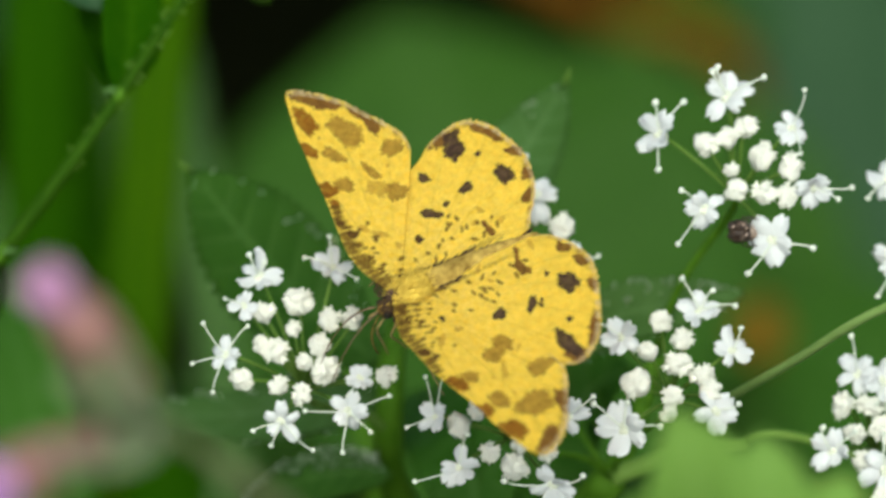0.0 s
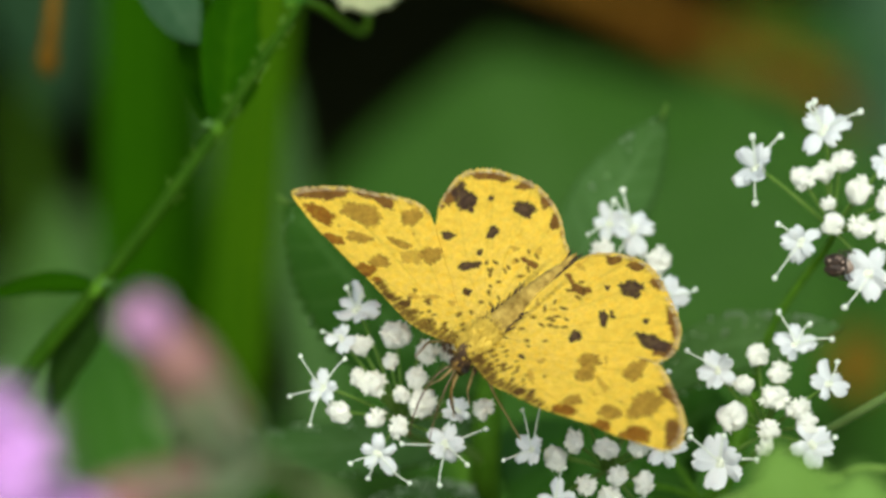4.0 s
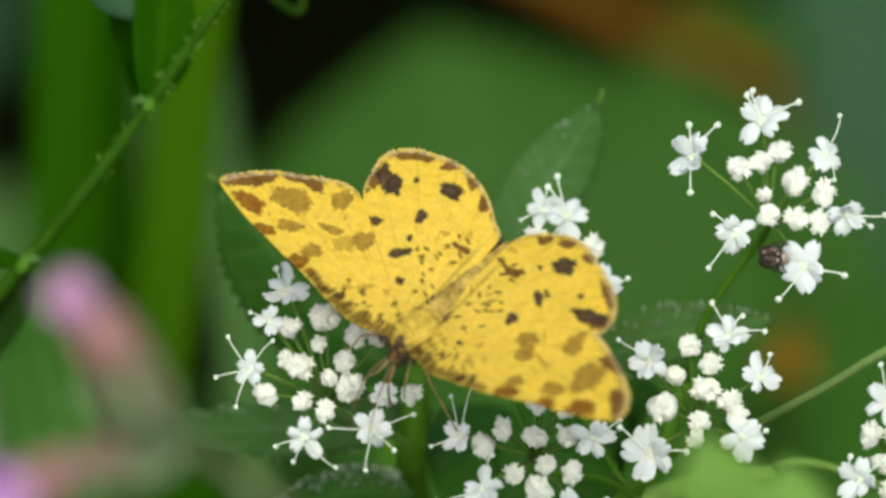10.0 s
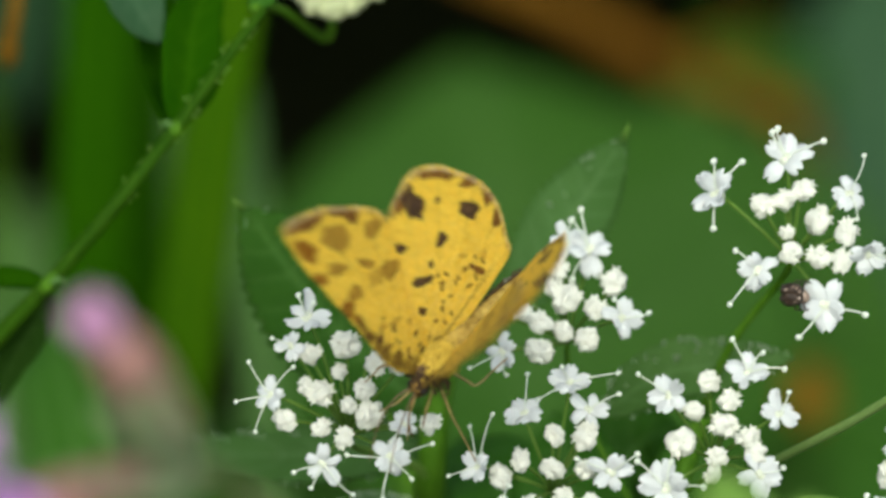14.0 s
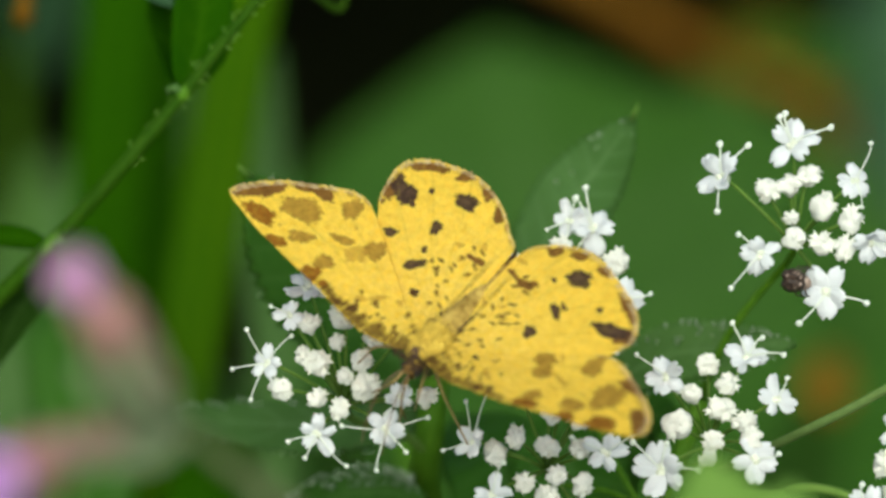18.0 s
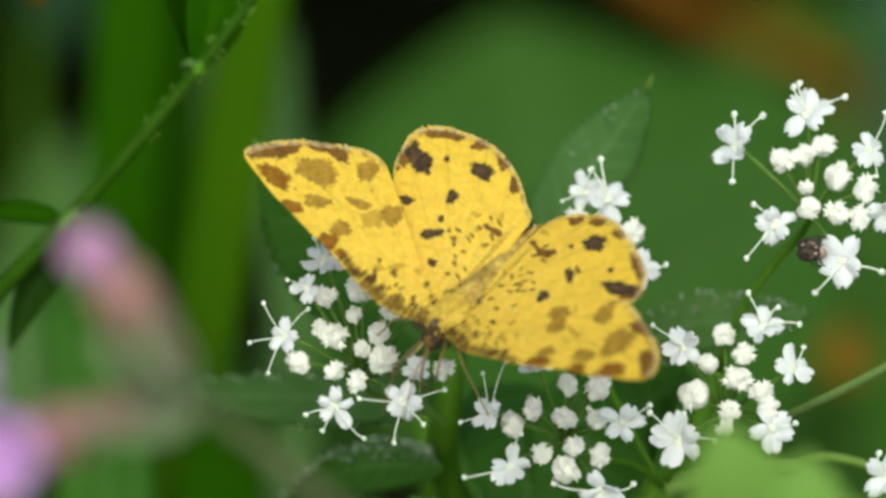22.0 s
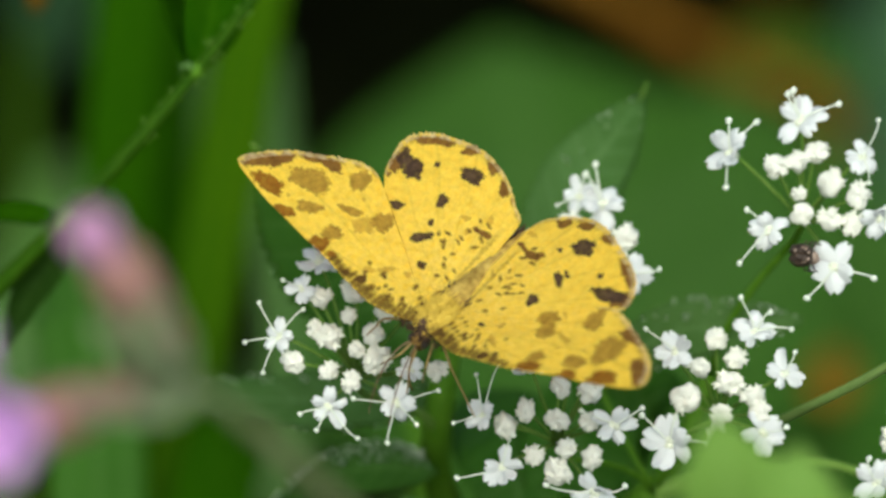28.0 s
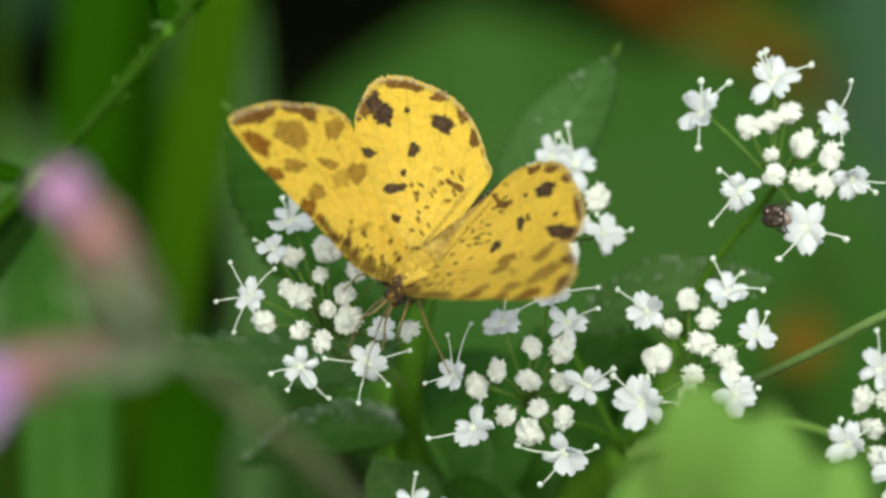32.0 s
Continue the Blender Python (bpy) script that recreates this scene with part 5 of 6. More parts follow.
def wing_mesh(name, tag, root, seed):
    """A wing as a fine fan from its root to its edge, with blotches, specks and veins in the attribute 'markings'."""
    fore, side, edge = name == "forewing", 1 if tag == "left" else -1, EDGES[(tag, name)]
    loop = spline([(x, y, 0) for x, y in edge] + [(edge[0][0], edge[0][1], 0)], 26)[:-1]
    n = len(loop)
    rng = random.Random(seed)
    rootv = Vector((root[0], root[1], 0))
    rings = 150
    lo, hi = (26 * k for k in OUTER[(tag, name)])
    ragged = [0.010 * noise.noise(Vector((i * 0.21, seed, 1))) + 0.012 * noise.noise(Vector((i * 0.55, seed, 5))) + 0.006 * rng.uniform(-1, 1) if lo <= i < hi else 0.004 * noise.noise(Vector((i * 0.5, seed, 3))) for i in range(n)]
    pts = np.zeros((rings * n, 2))
    for j in range(rings):
        f = min(1.0, (j + 0.4) / (rings - 0.6))
        reach = max(0.0, (f - 0.955) / 0.045)
        for i, p in enumerate(loop):
            q = rootv + (p - rootv) * f * (1 + ragged[i] * reach)
            pts[j * n + i] = q.x, q.y
    x, y = pts[:, 0], pts[:, 1]
    wob = np.array([(noise.noise(Vector((a * 3.1, b * 3.1, seed))), noise.noise(Vector((a * 3.1, b * 3.1, seed + 9.0)))) for a, b in pts])
    wob2 = np.array([noise.noise(Vector((a * 11, b * 11, seed + 4.0))) for a, b in pts])
    wob3 = np.array([noise.noise(Vector((a * 6.3, b * 6.3, seed + 2.0))) for a, b in pts])
    rr = np.hypot(x - root[0], y - root[1])
    ang = np.arctan2(y - root[1], x - root[0])

    # ground colour: warm yellow, deeper in patches, with slightly darker veins; pale patches towards the middle carry a
    # painted whitish sheen
    k = np.clip(0.5 + wob[:, 0] * 0.8 + 0.15 * wob2, 0, 1)[:, None]
    col = np.array((0.90, 0.730, 0.100)) * (1 - k) + np.array((0.90, 0.665, 0.065)) * k
    kp = np.clip(0.35 + 0.9 * wob[:, 1] + (0.15 if not fore else 0.0), 0, 1)[:, None] * np.clip(1.25 - rr / (13.0 if fore else 8.5), 0, 1)[:, None] * 0.6
    col = col * (1 - kp) + np.array((0.90, 0.75, 0.20)) * kp
    vein = np.clip(1 - np.abs(((ang * 4.2 + 0.10 * np.sin(rr * 0.6)) % 1.0) - 0.5) / 0.07, 0, 1) * np.clip(rr / 4, 0, 1)
    col = col * (1 - 0.10 * vein[:, None])

    def paint(mask, colour, wear):
        """Lays a colour on, uneven and thin in places."""
        nonlocal col
        m = (mask * np.clip(0.97 + wear * wob2 + 0.5 * wear * wob[:, 1], 0, 1))[:, None]
        c = np.array(colour) * (1 + 0.55 * np.clip(wob2 + 0.5 * wob[:, 0], -0.8, 0.8))[:, None]
        col = col * (1 - m) + c * m

    for tone in ("faint", "ochre", "rust", "brown", "dark"):
        for cx, cy, ra, rb, deg in SPOTS[(tag, name)].get(tone, ()):
            a = math.radians(deg)
            dx, dy = x + wob[:, 0] * 0.10 - cx, y + wob[:, 1] * 0.10 - cy
            p, q = (dx * math.cos(a) + dy * math.sin(a)) / ra, (-dx * math.sin(a) + dy * math.cos(a)) / rb
            th = np.arctan2(q, p)
            f1, f2, f3 = rng.uniform(0, 6.28), rng.uniform(0, 6.28), rng.uniform(0, 6.28)
            lobes = 0.07 * np.sin(2 * th + f1) + 0.09 * np.sin(3 * th + f2) + 0.07 * np.sin(5 * th + f3)
            small = min(1.0, min(ra, rb) / 0.35)
            d = (np.abs(p) ** 2.6 + np.abs(q) ** 2.6) ** (1 / 2.6) * (1 + lobes) + (wob2 * 0.20 + wob3 * 0.26) * (0.35 + 0.65 * small)
            soft = 0.16 if tone in ("ochre", "faint") else 0.11
            mask = np.clip((1.12 - d) / soft, 0, 1)
            paint(mask * (0.62 if tone == "faint" else 1.0), SPOT_COLOUR[tone], 0.22 if tone in ("dark", "brown") else 0.32)
            if tone in ("ochre", "rust"):          # darker outline, broken
                paint(np.clip(1 - np.abs(d - 0.98) / 0.14, 0, 1) * np.clip(0.30 + wob[:, 1] * 1.4, 0, 0.75), (0.20, 0.10, 0.018), 0.3)
            if tone == "dark" and ra > 0.3:        # paler, greyer middle
                paint(np.clip((0.60 - d) / 0.4, 0, 0.55), (0.150, 0.095, 0.060), 0.5)
    specks = []
    if fore:
        for _ in range(28):        # dusting near the body, thinning outwards
            t, big = rng.random(), rng.random() ** 2
            specks.append((0.9 + 4.2 * t ** 1.5, -4.2 + rng.random() ** 1.3 * (2.3 - 0.8 * t), 0.12 + 0.16 * big, 0.09 + 0.07 * big, rng.uniform(0.9, 2.2)))
        for q in range(17):        # short dark dashes across the front edge
            u = 0.9 + 0.34 * q + rng.uniform(-.06, .06)
            front = float(np.interp(u, [p[0] for p in edge[:6]], [p[1] for p in edge[:6]]))
            specks.append((u, front + rng.uniform(0.25, 0.42), rng.uniform(0.45, 0.85) * (1 - 0.025 * q), rng.uniform(0.15, 0.24), rng.uniform(1.25, 1.8)))
        specks += [(0.9 + 0.5 * q, -3.7 + rng.uniform(-.3, .3), rng.uniform(0.12, 0.24), rng.uniform(0.07, 0.11), rng.uniform(1.0, 2.0)) for q in range(6)]
        specks += [(5.6 + 0.42 * q, float(np.interp(5.6 + 0.42 * q, [p[0] for p in edge[:7]], [p[1] for p in edge[:7]])) + 0.16, 0.15, 0.07, 1.5) for q in range(5)]
    else:
        # brown line next to the abdomen: its gap shadow painted on the wing
        paint(np.clip(1 - np.abs(x - 0.72 + 0.15 * wob3) / 0.16, 0, 1) * np.clip((y + 2.4) * 2, 0, 1) * np.clip((3.6 - y) * 0.8, 0, 1) * 0.6, (0.20, 0.115, 0.018), 0.4)
        for row in (1.05, 1.75):      # broken rows of dashes beside the body
            for q in range(7):
                t = q / 6 + rng.uniform(-.04, .04)
                if rng.random() < 0.85:
                    specks.append((row + 0.35 * t + rng.uniform(-.12, .12), -1.7 + 4.9 * t, rng.uniform(0.15, 0.30), rng.uniform(0.08, 0.12), rng.choice((0.4, 0.55, 2.4, 0.2)) + rng.uniform(-.2, .2)))
        for _ in range(9):
            specks.append((2.0 + rng.random() * 1.3, -1.5 + 3.0 * rng.random(), rng.uniform(0.14, 0.24), rng.uniform(0.08, 0.12), rng.uniform(0, 0.9)))
    for cx, cy, ra, rb, a in specks:
        p, q = (x - cx) * math.cos(a) + (y - cy) * math.sin(a), -(x - cx) * math.sin(a) + (y - cy) * math.cos(a)
        d = np.sqrt((p / ra) ** 2 + (q / rb) ** 2)
        paint(np.clip((1.25 + 0.5 * wob2 - d) / 0.65, 0, 1) * 0.90, (0.130, 0.066, 0.014), 0.3)
    dusk = np.clip(1.0 - rr / 2.2, 0, 1) * np.clip(0.5 + 1.2 * wob3, 0, 1) * 0.45
    paint(dusk, (0.20, 0.125, 0.035), 0.3)

    rim = np.zeros(len(x))
    for j in range(rings - 9, rings - 2):      # broken brown line inside the fringe
        for i in range(lo, hi):
            rim[j * n + i] = np.clip(0.30 + 1.5 * noise.noise(Vector((i * 0.09, seed, 21))) + 0.3 * rng.uniform(-1, 1), 0, 0.8) * min(1.0, (j - rings + 10) / 3)
    paint(rim, (0.24, 0.120, 0.022), 0.4)
    fringe = np.zeros(len(x))
    for j in range(rings - 5, rings):      # pale fringe of hairs along the outer margin, chequered
        for i in range(lo, hi):
            fringe[j * n + i] = np.clip(0.42 + 0.9 * noise.noise(Vector((i * 0.13, seed, 8))) + 0.35 * rng.uniform(-1, 1), 0, 0.85)
    col = col * (1 - fringe[:, None]) + np.array((0.70, 0.60, 0.36)) * fringe[:, None]
    across, along = x - root[0], y - root[1]
    c1, c2, c3, c4 = (-0.0037, 0.001, 0.0293, 0.001) if fore else (-0.0116, 0.01, -0.0036, 0.0025)
    camber = c1 * across ** 2 + c2 * across * along + c3 * along ** 2 + c4 * across ** 3 / 10
    ridge = np.maximum(0, 1 - np.abs(((ang * 4.2) % 1.0) - 0.5) / 0.10) * np.clip(rr / 3, 0, 1)
    z = 0.025 * ridge + 0.05 * np.sin(ang * 13) * np.clip(rr / 10, 0, 1) + 0.05 * rr + camber
    vs = [(side * (a - root[0]) * 0.001, (b - root[1]) * 0.001, c * 0.001) for a, b, c in zip(x, y, z)]
    fs = []
    for j in range(rings - 1):
        for i in range(n):
            a, b = j * n + i, j * n + (i + 1) % n
            q = (a, a + n, b + n, b)
            fs.append(q if side > 0 else q[::-1])
    fs.append(tuple(range(n)) if side < 0 else tuple(range(n))[::-1])
    rgba = np.concatenate([np.clip(col, 0, 1), np.ones((len(col), 1))], 1)
    return mesh_of(name, vs, fs, M_WING, True, None, rgba)


def build_moth():
    ob = thing("moth", MOTH_PLACE, "bright yellow moth with brown blotches, wings spread on white flowers", "moth")
    ob.matrix_world = Matrix.Translation(MOTH_PLACE) @ MOTH_TURN @ Matrix.Rotation(radians(MOTH_YAW), 4, "Z")
    wings = {}
    for side, tag in ((1, "left"), (-1, "right")):
        for nm, root, seed in (("forewing", FORE_ROOT, 3), ("hindwing", HIND_ROOT, 7)):
            me = wing_mesh(nm, tag, root, seed + (0 if side > 0 else 11))
            w = part(nm, me, ob, "yellow wing with brown blotches" if nm == "forewing" else "yellow wing with dark brown spots", Matrix.Translation((side * root[0] * 0.001, root[1] * 0.001, 0.0006 if nm == "forewing" else 0.0004)))
            sol = w.modifiers.new("thickness", "SOLIDIFY")
            sol.thickness, sol.offset = 0.00004, -1.0
            wings[(tag, nm)] = w
    k = 0.001
    e = Matrix()
    part("thorax", mesh_of("thorax", *ball((0, -2.8 * k, 0.35 * k), (0.95 * k, 1.5 * k, 0.90 * k), 32, 22, 0.30, 4.0, 9.0), M_FUR), ob, "furry yellow-buff thorax", e)
    rng = random.Random(17)
    tuft = []
    for _ in range(420):
        a, b = rng.uniform(0, 6.28), rng.uniform(-0.2, 1.0)
        d = Vector((math.cos(a) * math.sqrt(max(0, 1 - b * b)), math.sin(a) * math.sqrt(max(0, 1 - b * b)), b))
        p = Vector((d.x * 0.9, -2.8 + d.y * 1.45, 0.35 + d.z * 0.85)) * k
        out = (d + Vector((0, 0.9, 0.1))).normalized()
        tuft.append(tube([p, p + out * rng.uniform(0.25, 0.55) * k], [0.035 * k, 0.010 * k], 4))
    part("fur", mesh_of("fur", *join(tuft), M_FUR), ob, "pale yellow fur", e)
    line = [(0, (-1.8 + 6.6 * i / 40) * k, (0.30 - 0.10 * (i / 40) ** 2) * k) for i in range(41)]
    rad = [k * (0.74 * (1 - (i / 40) ** 1.5) ** 0.8 * (1 + 0.04 * math.sin(i * 1.9)) + 0.03) for i in range(41)]
    part("abdomen", mesh_of("abdomen", *tube(line, rad, 16), M_ABDOMEN), ob, "slender buff abdomen", e)
    sides = []
    for s in (1, -1):          # dark hairs along both flanks, shaped as the shadow between abdomen and hindwings
        for q in range(120):
            t = rng.random()
            i = int(t * 38)
            p = Vector(line[i]) + Vector((s * rad[i] * rng.uniform(0.80, 1.02), 0, rad[i] * rng.uniform(0.0, 0.45)))
            out = Vector((s * rng.uniform(0.1, 0.6), 1, rng.uniform(-0.1, 0.25))).normalized()
            sides.append(tube([p, p + out * rng.uniform(0.3, 0.75) * k], [0.055 * k, 0.015 * k], 4))
    part("flank_shadow", mesh_of("flank_shadow", *join(sides), M_COLLAR), ob, "dark brown hairs added as the shadow lines along the flanks", e)
    tufts = []
    for _ in range(260):       # rough dark and rusty scales where the wings join the head
        a, r = rng.uniform(0, 6.28), 1.5 * rng.random() ** 0.6
        p = Vector((1.25 * r * math.cos(a), -3.95 + 0.55 * r * math.sin(a), 0.75 - 0.25 * r + 0.1 * rng.random())) * k
        out = Vector((rng.uniform(-.7, .7), rng.uniform(-.6, .6), rng.uniform(0.1, 0.8))).normalized()
        tufts.append(tube([p - out * 0.1 * k, p + out * rng.uniform(0.15, 0.40) * k], [0.055 * k, 0.015 * k], 4))
    part("shoulder_tuft", mesh_of("shoulder_tuft", *join(tufts), M_COLLAR), ob, "rough dark brown scales at the wing bases", e)
    part("collar", mesh_of("collar", *ball((0.05 * k, -3.75 * k, 0.66 * k), (0.40 * k, 0.66 * k, 0.44 * k), 18, 12, 0.4, 3.0, 8.0), M_COLLAR), ob, "dark brown collar of scales", e)
    head = part("head", mesh_of("head", *ball((0, -4.35 * k, 0.05 * k), (0.52 * k, 0.60 * k, 0.55 * k), 18, 12, 0.35, 8.0, 7.0), M_HEAD), ob, "small dark brown head", e)
    for s in (1, -1):
        part("eye", mesh_of("eye", *ball((s * 0.42 * k, -4.55 * k, 0.08 * k), (0.24 * k, 0.26 * k, 0.28 * k), 12, 8), M_EYE), head, "", e)
        pts = curve3((s * 0.2 * k, -4.95 * k, 0.3 * k), (s * 0.6 * k, -6.2 * k, 0.6 * k), (s * 0.7 * k, -7.6 * k, -0.8 * k), (s * (0.4 if s > 0 else 1.0) * k, -8.6 * k, -2.4 * k), 20)
        part("antenna", mesh_of("antenna", *tube(pts, [0.055 * k * (1 - 0.55 * i / 20) * (1 + 0.2 * (i % 2)) for i in range(21)], 6), M_FEELER), ob, "", e)
    part("proboscis", mesh_of("proboscis", *tube(curve3((0, -4.9 * k, -0.3 * k), (0, -5.6 * k, -1.0 * k), (0.1 * k, -5.8 * k, -2.2 * k), (0.2 * k, -5.4 * k, -3.6 * k), 12), 0.05 * k, 6), M_HEAD), ob, "", e)
    inv = (Matrix.Translation(MOTH_PLACE) @ MOTH_TURN @ Matrix.Rotation(radians(MOTH_YAW), 4, "Z")).inverted()
    for hip, knee, foot in (
        ((0.5, -3.6, -0.5), (652, 622, 5.5), (618, 640, 1.2)),
        ((-0.5, -3.4, -0.6), (745, 640, 5.0), (790, 722, 1.2)),
        ((0.4, -4.0, -0.5), (672, 640, 5.5), (668, 690, 1.2)),
        ((-0.4, -3.9, -0.5), (700, 640, 5.5), (694, 668, 1.0)),
        ((-0.5, -2.4, -0.6), (786, 588, 2.5), (838, 538, -1.5)),
        ((0.5, -2.6, -0.6), (620, 560, 3.0), (590, 590, 0.8)),
    ):
        h = Vector(hip) * k
        a, b = inv @ at(*knee), inv @ at(*foot)
        pts = [h, h * 0.4 + a * 0.6, a, a * 0.45 + b * 0.55, b]
        part("leg", mesh_of("leg", *tube(spline(pts, 4), [0.085 * k - 0.045 * k * i / 16 for i in range(17)], 8), M_LEG), ob, "", e)
    return ob, wings


MOTH, WINGS = build_moth()


# ---- small dark beetle on a flower ----
def build_beetle():
    p = at(1343, 420, 0.4)
    ob = thing("beetle", p, "small round black beetle with pale speckles on a white flower", "beetle")
    t = BASIS
    for s in (1, -1):       # two wing cases with a seam between
        me = mesh_of("wing_case", *ball(p + (UP * 0.00021 * s), (0.00064, 0.00042, 0.00052), 24, 16, 0.22, 3.0 + s, 5.0, t), M_BEETLE)
        part("wing_case", me, ob)
    part("head", mesh_of("head", *ball(at(1364, 424, 0.1), (0.00034, 0.00040, 0.00034), 14, 10, 0.3, 5.0, 4.0, t), M_BEETLE_PALE), ob, "paler greyish brown head")
    rng = random.Random(4)
    for q in range(9):       # pale scaly specks
        a = rng.uniform(0, 6.28)
        c = p + RIGHT * (0.00042 * math.cos(a)) + UP * (0.00040 * math.sin(a)) + NEAR * 0.00040
        part("speck", mesh_of("speck", *ball(c, (0.00011, 0.00009, 0.00007), 8, 6, 0.4, q, 3.0, t), M_BEETLE_PALE), ob)
    for i in range(3):
        for s in (1, -1):
            a = at(1343 + i * 8, 420 + s * 6, -0.2)
            b = at(1350 + i * 9, 420 + s * 26, -0.2)
            c = at(1362 + i * 8, 424 + s * 24, -0.9)
            part("leg", mesh_of("leg", *tube([a, b, c], [0.00006, 0.00005, 0.00003], 6), M_BEETLE), ob)


build_beetle()


# ---- movement: the moth turns once, then opens and shuts its wings ----
FLAP_A = [(0.0, -2), (0.1, -2), (0.2, 3), (0.3, 20), (0.4, 46), (0.5, 58), (0.6, 25), (0.7, 2), (0.8, -4), (0.9, -2), (1.0, 15), (1.1, 36), (1.2, 64), (1.3, 72), (1.4, 58), (1.5, 22), (1.6, 0), (1.8, -2), (2.0, 0), (2.2, 10), (2.3, 28), (2.4, 42), (2.5, 60), (2.6, 70), (2.7, 72), (2.8, 58), (2.9, 32), (3.0, -5), (3.2, -4), (3.5, -5), (4.2, 1), (4.9, 4)]
FLAP_B = [(5.5, 0), (5.6, 2), (5.8, 4), (5.9, 14), (6.0, 29), (6.1, 58), (6.2, 70), (6.3, 66), (6.4, 50), (6.5, 18), (6.6, 2), (6.8, 0), (7.0, 3), (7.2, 8), (7.5, 14), (7.6, 13), (7.7, 7), (7.8, 2), (7.9, 2), (8.0, 4), (8.1, 12), (8.2, 21), (8.5, 2), (8.7, 10), (8.8, 16), (8.9, 34), (9.0, 54), (9.1, 62), (9.2, 58), (9.3, 30), (9.5, 3), (9.8, 3), (10.0, 2), (10.2, 5), (10.5, 6), (10.8, 6), (10.9, 9), (11.0, 22), (11.1, 48), (11.2, 66), (11.3, 68), (11.4, 46), (11.5, 28), (11.6, 8), (11.7, 0)]
FLAP_C = [(11.8, 3), (12.0, 3), (12.2, 8), (12.5, 14), (12.7, 5), (13.0, 13), (13.2, 15), (13.3, 8), (13.4, 2), (13.5, 2), (13.6, 4), (13.7, 20), (13.8, 45), (13.9, 54), (14.0, 44), (14.1, 18), (14.2, 1), (14.3, -1), (14.5, 2), (15.5, 6), (16.5, 5), (16.8, 5), (17.0, 8), (17.1, 28), (17.2, 46), (17.3, 48), (17.4, 33), (17.5, 11), (17.6, 2), (17.7, 1), (18.0, 3), (18.2, 14), (18.5, 3), (18.7, 5), (19.0, 0), (19.3, 10), (19.5, 6), (19.7, 6), (19.8, 12), (19.9, 28), (20.0, 46), (20.1, 50), (20.2, 40), (20.3, 14), (20.5, 0), (20.7, 0), (21.0, 15), (21.2, 0), (21.5, 8)]
FLAP_D = [(21.6, 17), (21.7, 35), (21.8, 39), (21.9, 26), (22.0, 8), (22.3, 5), (22.5, 10), (22.8, 5), (23.0, 13), (23.2, 5), (23.3, 6), (23.4, 18), (23.5, 38), (23.6, 38), (23.7, 32), (23.8, 16), (24.0, 3), (24.2, 5), (24.5, 12), (25.5, 8), (26.3, 30), (26.5, 30), (26.6, 22), (26.7, 14), (26.8, 8), (27.0, 5), (27.5, 4), (28.0, 5), (28.2, 8), (28.5, 14), (28.7, 5), (29.0, 2), (29.1, 15), (29.2, 30), (29.3, 38), (29.4, 35), (29.5, 22), (29.6, 6), (29.7, 0), (30.0, 0), (30.2, 6), (30.5, 8), (30.7, 8), (31.0, 23), (31.2, 14), (31.5, 6), (31.7, 14), (32.0, 22)]
# turn of each wing about its root, degrees about the side, tail and up axes, at a few stages of closing
STAGE = (-5, 0, 5, 13, 22, 29, 45, 62, 72)
WING_TURN = {
    ("left", "hindwing"): ((-2, -2, -2, 0, 0, 3, 8, 13, 14), (1, -3, -7, -13, -22, -28, -48, -68, -76), (0, 0, -1, 1, -2, 0, -2, -6, -8)),
    ("left", "forewing"): ((-8, -6, 0, 6, 5, 5, 8, 8, 8), (0, -6, -12, -26, -42, -53, -68, -77, -82), (1, 0, -2, -5, -11, -11, -19, -21, -20)),
}
WING_TURN.update({
    ("right", "hindwing"): ((3, 3, 3, 2, 3, 2, 1, 0, 0), (3, -5, -9, -15, -25, -31, -50, -60, -66), (-5, -5, -5, -4, -6, -6, -3, 2, 4)),
    ("right", "forewing"): ((0, 0, -1, -3, -3, -3, -2, 0, 0), (2, -8, -12, -20, -32, -40, -54, -62, -68), (0, 0, 0, -1, -2, -3, -2, 3, 4)),
})


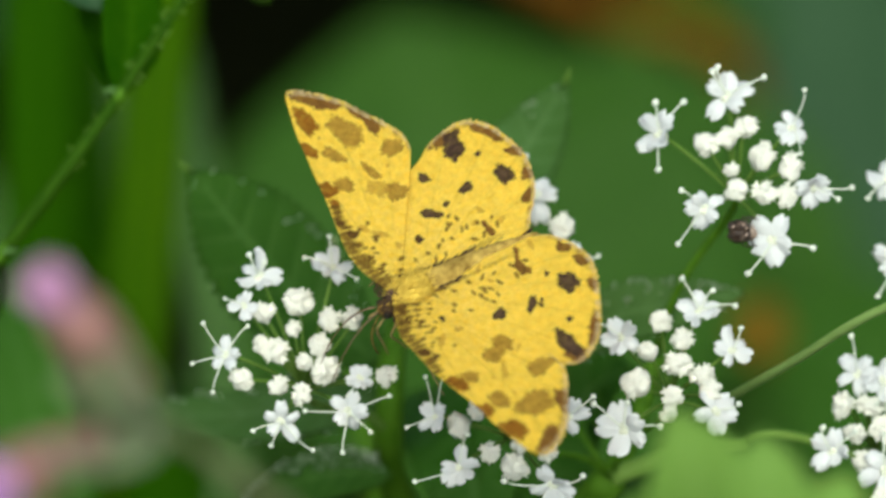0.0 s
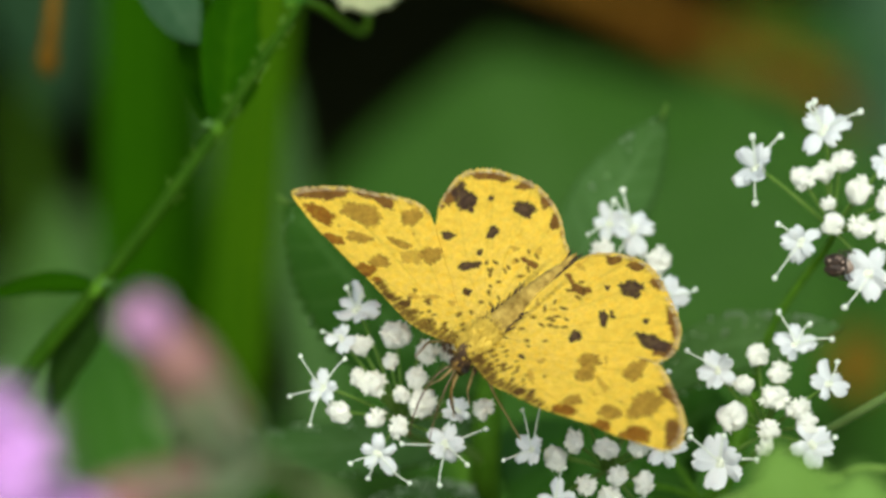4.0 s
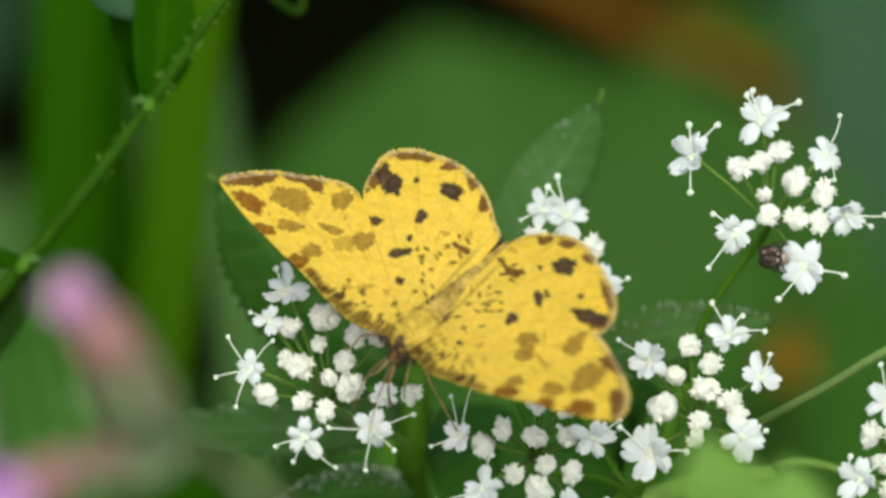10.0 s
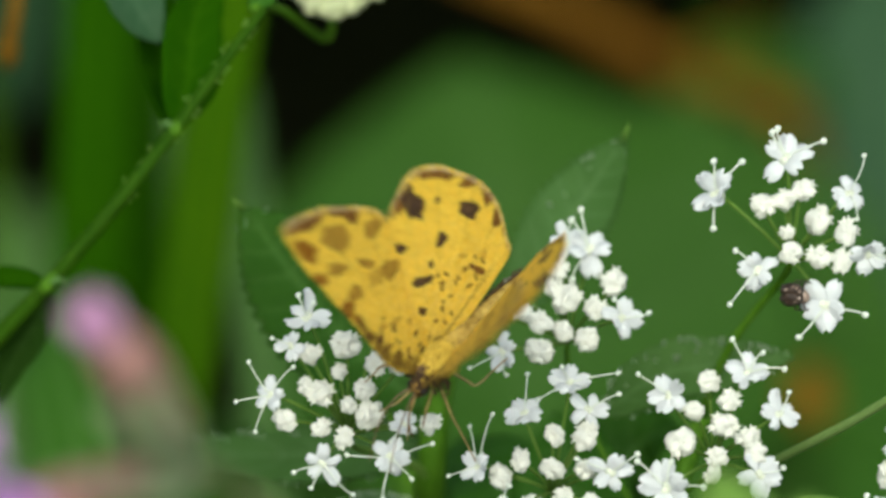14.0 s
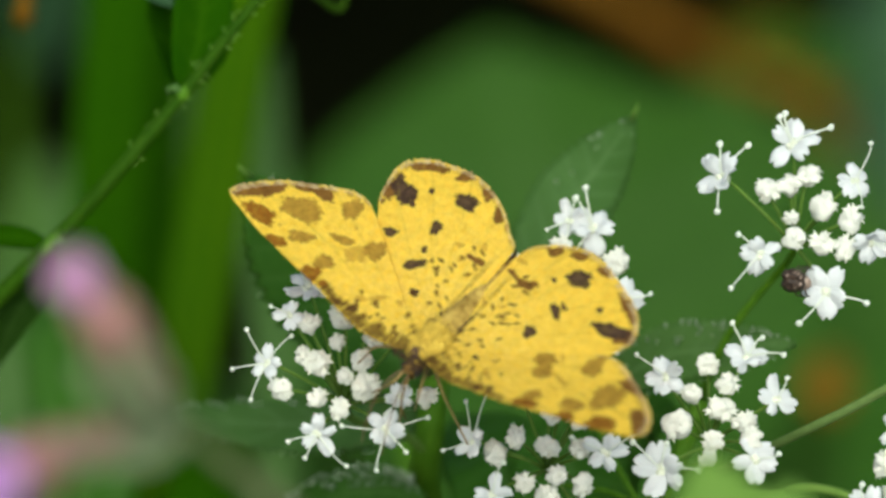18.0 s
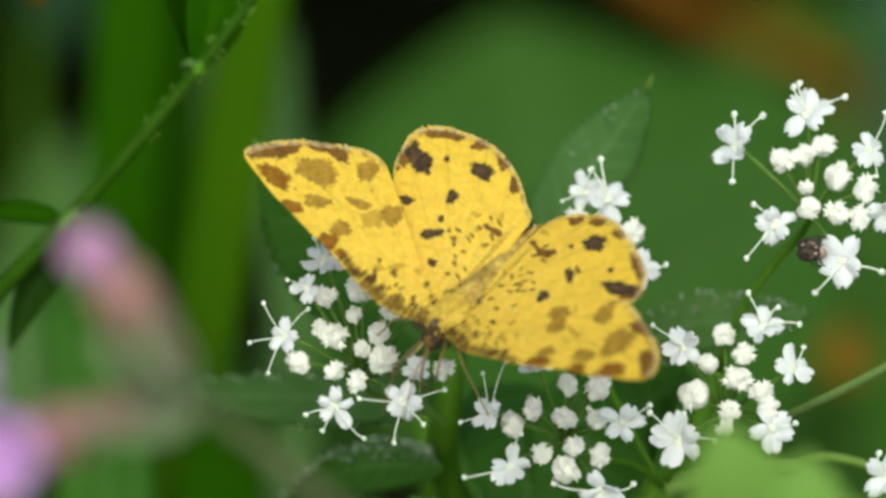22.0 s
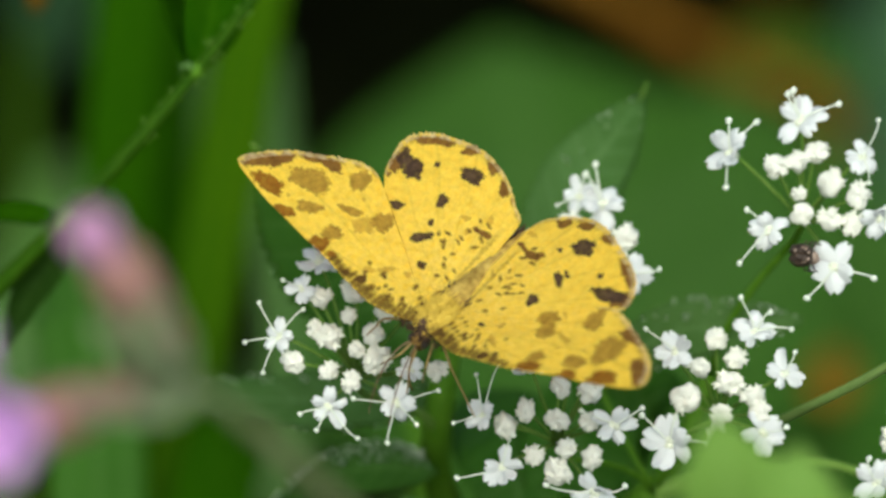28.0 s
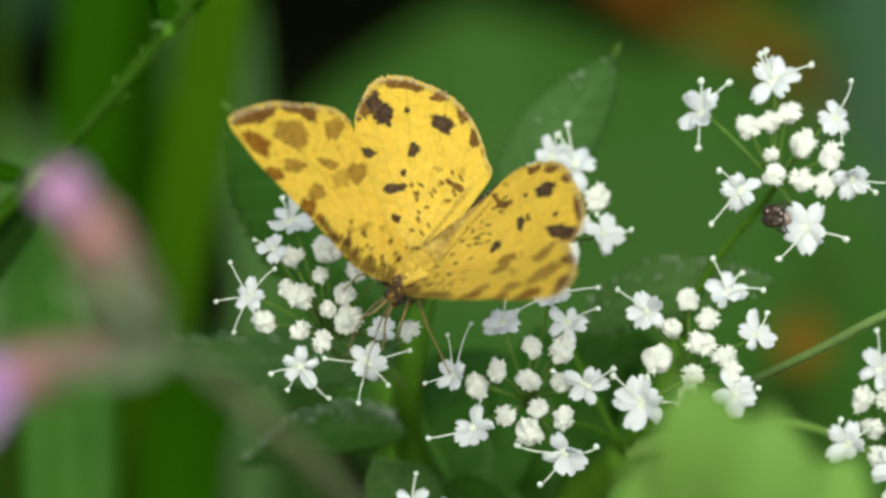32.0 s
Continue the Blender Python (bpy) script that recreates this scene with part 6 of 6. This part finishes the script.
# how each wing differs from that common stroke at some moments: seconds, stage, degrees about the three axes
SETTLE_EARLY = {
    ("left", "forewing"): ((0, -2, -7, -4, -1), (1, 15, 1, 13, 9), (2, 0, -12, -1, 1), (3, -5, 28, -8, 2), (6, 29, -10, -7, -9), (7, 3, -5, 2, 4), (8, 4, -3, -3, 4), (9, 54, -10, -3, -7), (11, 22, -5, -13, -4), (12, 3, -5, 3, 4), (13, 13, 16, 14, 12), (14, 44, -7, 0, -3), (17, 8, 17, 7, 10)),
    ("left", "hindwing"): ((0, -2, 1, -3, 0), (1, 15, 4, -9, -1), (2, 0, -1, 1, 1), (3, -5, 4, -21, -3), (6, 29, 5, -17, -7), (7, 3, 5, 1, 2), (8, 4, 6, -8, 0), (9, 54, 8, -10, -8), (11, 22, 4, -3, -1), (12, 3, 4, -1, 1), (13, 13, 4, -9, -4), (14, 44, 13, -13, -9), (17, 8, 7, -9, -1)),
    ("right", "forewing"): ((0, -2, -15, 0, 3), (1, 15, -16, 5, 4), (2, 0, -15, -1, 0), (3, -5, 4, -9, -4), (6, 29, -7, 0, 2), (7, 3, -5, 4, 1), (8, 4, -8, -5, -1), (9, 54, 10, 1, -15), (11, 22, -10, 1, 1), (12, 3, -7, 3, 4), (13, 13, -7, -5, 1), (14, 44, 9, -2, -7), (17, 8, -6, -5, 1)),
    ("right", "hindwing"): ((0, -2, 0, 2, 1), (1, 15, 0, 6, 2), (2, 0, -2, -1, -2), (3, -5, 20, -5, -10), (6, 29, 7, -5, -2), (7, 3, 0, 0, -1), (8, 4, 5, -5, -3), (9, 54, 12, 1, -19), (11, 22, 4, -1, 0), (12, 3, 1, 0, 1), (13, 13, 9, -5, -4), (14, 44, 11, -3, -10), (17, 8, 4, -7, -2)),
}
SETTLE_LATE = {
    ("left", "forewing"): ((18, 3, -1, 1, 4), (19, 0, 0, -3, 2), (20, 46, -9, -2, -7), (21, 15, -3, -17, -4), (22.8, 5, -6, 1, 5), (23, 13, 28, 15, 15), (24, 3, -5, 1, 4), (27, 5, -6, 5, 4), (29, 2, -3, -3, 3), (30, 0, -4, -1, 2), (31, 23, -8, -9, -7), (32, 22, -5, -11, -7)),
    ("left", "hindwing"): ((18, 3, 7, -2, 2), (19, 0, 5, -6, 0), (20, 46, 14, -14, -8), (21, 15, 7, -6, -2), (22.8, 5, 5, -1, 3), (23, 13, 5, -8, -2), (24, 3, 5, -3, 1), (27, 5, 7, 2, 1), (29, 2, 5, -7, 0), (30, 0, 6, -3, 0), (31, 23, 4, -4, -2), (32, 22, 5, -2, -3)),
    ("right", "forewing"): ((18, 3, -17, 2, 1), (19, 0, -6, -1, 3), (20, 46, 9, -1, -10), (21, 15, -6, -3, -1), (22.8, 5, -7, 0, 3), (23, 13, -7, -5, -2), (24, 3, -2, -2, 1), (27, 5, -11, 2, 3), (29, 2, -7, -7, 2), (30, 0, -2, -3, 1), (31, 23, -8, -2, -5), (32, 22, -8, -2, -5)),
    ("right", "hindwing"): ((18, 3, 1, 5, 3), (19, 0, 0, -4, 0), (20, 46, 11, -1, -13), (21, 15, 5, -6, -4), (22.8, 5, 0, -2, 0), (23, 13, 5, -7, -4), (24, 3, 8, -4, -5), (27, 5, 2, 3, 2), (29, 2, 4, -9, -1), (30, 0, 9, -5, -5), (31, 23, 7, -5, -5), (32, 22, 11, -2, -3)),
}


def wing_pose(tag, nm, t, lift):
    """A wing's pose on the moth at t seconds, at that stage of closing."""
    fore, side = nm == "forewing", 1 if tag == "left" else -1
    root = FORE_ROOT if fore else HIND_ROOT
    turn = [float(np.interp(lift, STAGE, v)) for v in WING_TURN[(tag, nm)]]
    total, shift = 1e-9, [0.0, 0.0, 0.0]
    for t0, lift0, *by in SETTLE_EARLY[(tag, nm)] + SETTLE_LATE[(tag, nm)]:
        if t0 == 3.0 and abs(t - t0) > 0.15:       # a lurch, gone at once
            continue
        w = math.exp(-((lift - lift0) / 9.0) ** 2) / (abs(t - t0) + 0.06) ** 2
        total += w
        shift = [a + w * b for a, b in zip(shift, by)]
    near = min(1.0, total / 0.02)
    a, b, c = (radians(v + near * d / total) for v, d in zip(turn, shift))
    axis = Vector((a, side * b, side * c))
    r = Matrix.Rotation(axis.length, 4, axis.normalized()) if axis.length > 1e-6 else Matrix()
    return Matrix.Translation((side * root[0] * 0.001, root[1] * 0.001, 0.0006 if fore else 0.0004)) @ r


# where the moth stands: seconds, degrees turned, mm right and mm up the flower face
STANDS = [(0, 27.5, 2.09, 0.35), (0.2, 26.6, 2.03, 0.33), (0.4, 13.8, 0.77, 0.26), (0.6, 7.9, 0.31, 0.24), (1, 8.1, 0.2, 0.2), (2, 7.2, 0.18, 0.25), (2.8, 7.6, 0.04, 0.22), (3, 3.4, 0.61, -0.39), (3.2, 7.8, -0.03, 0.21), (3.5, 7.9, -0.08, 0.19), (5.5, 4, 0.22, -0.22), (6, 4.3, 0.22, -0.24), (7, 2.5, 0.02, -0.29), (8, 2.3, 0.13, -0.28), (9, 2.8, 0.22, -0.05), (11, 3.7, 0.19, -0.28), (12, 2.5, -0.05, -0.3), (13, 1.8, 0.11, -0.29), (14, 1.2, 0.13, -0.14), (17, -0, 0.03, -0.56), (18, -0.2, -0.09, -0.55), (19, 0.3, -0.1, -0.48), (20, 0.1, 0.04, -0.25), (21, -0.7, 0.02, -0.46), (23, -0.8, 0.07, -0.49), (24, -0.9, -0.03, -0.44), (27, 1, -0.27, -0.48), (29, -0.3, -0.18, -0.58), (30, -0.5, -0.15, -0.51), (31, 0.1, -0.1, -0.44), (32, 0.9, -0, -0.36)]


def motions():
    base = Matrix.Translation(MOTH_PLACE) @ MOTH_TURN
    def stand(yaw, dx=0.0, dy=0.0):
        return Matrix.Translation(RIGHT * dx * 0.001 + UP * dy * 0.001) @ base @ Matrix.Rotation(radians(yaw), 4, "Z")
    walk(MOTH, [(t, stand(MOTH_YAW + yaw, dx, dy)) for t, yaw, dx, dy in STANDS])
    for (tag, nm), w in WINGS.items():
        walk(w, [(t, wing_pose(tag, nm, t, e)) for t, e in FLAP_A + FLAP_B + FLAP_C + FLAP_D])


motions()
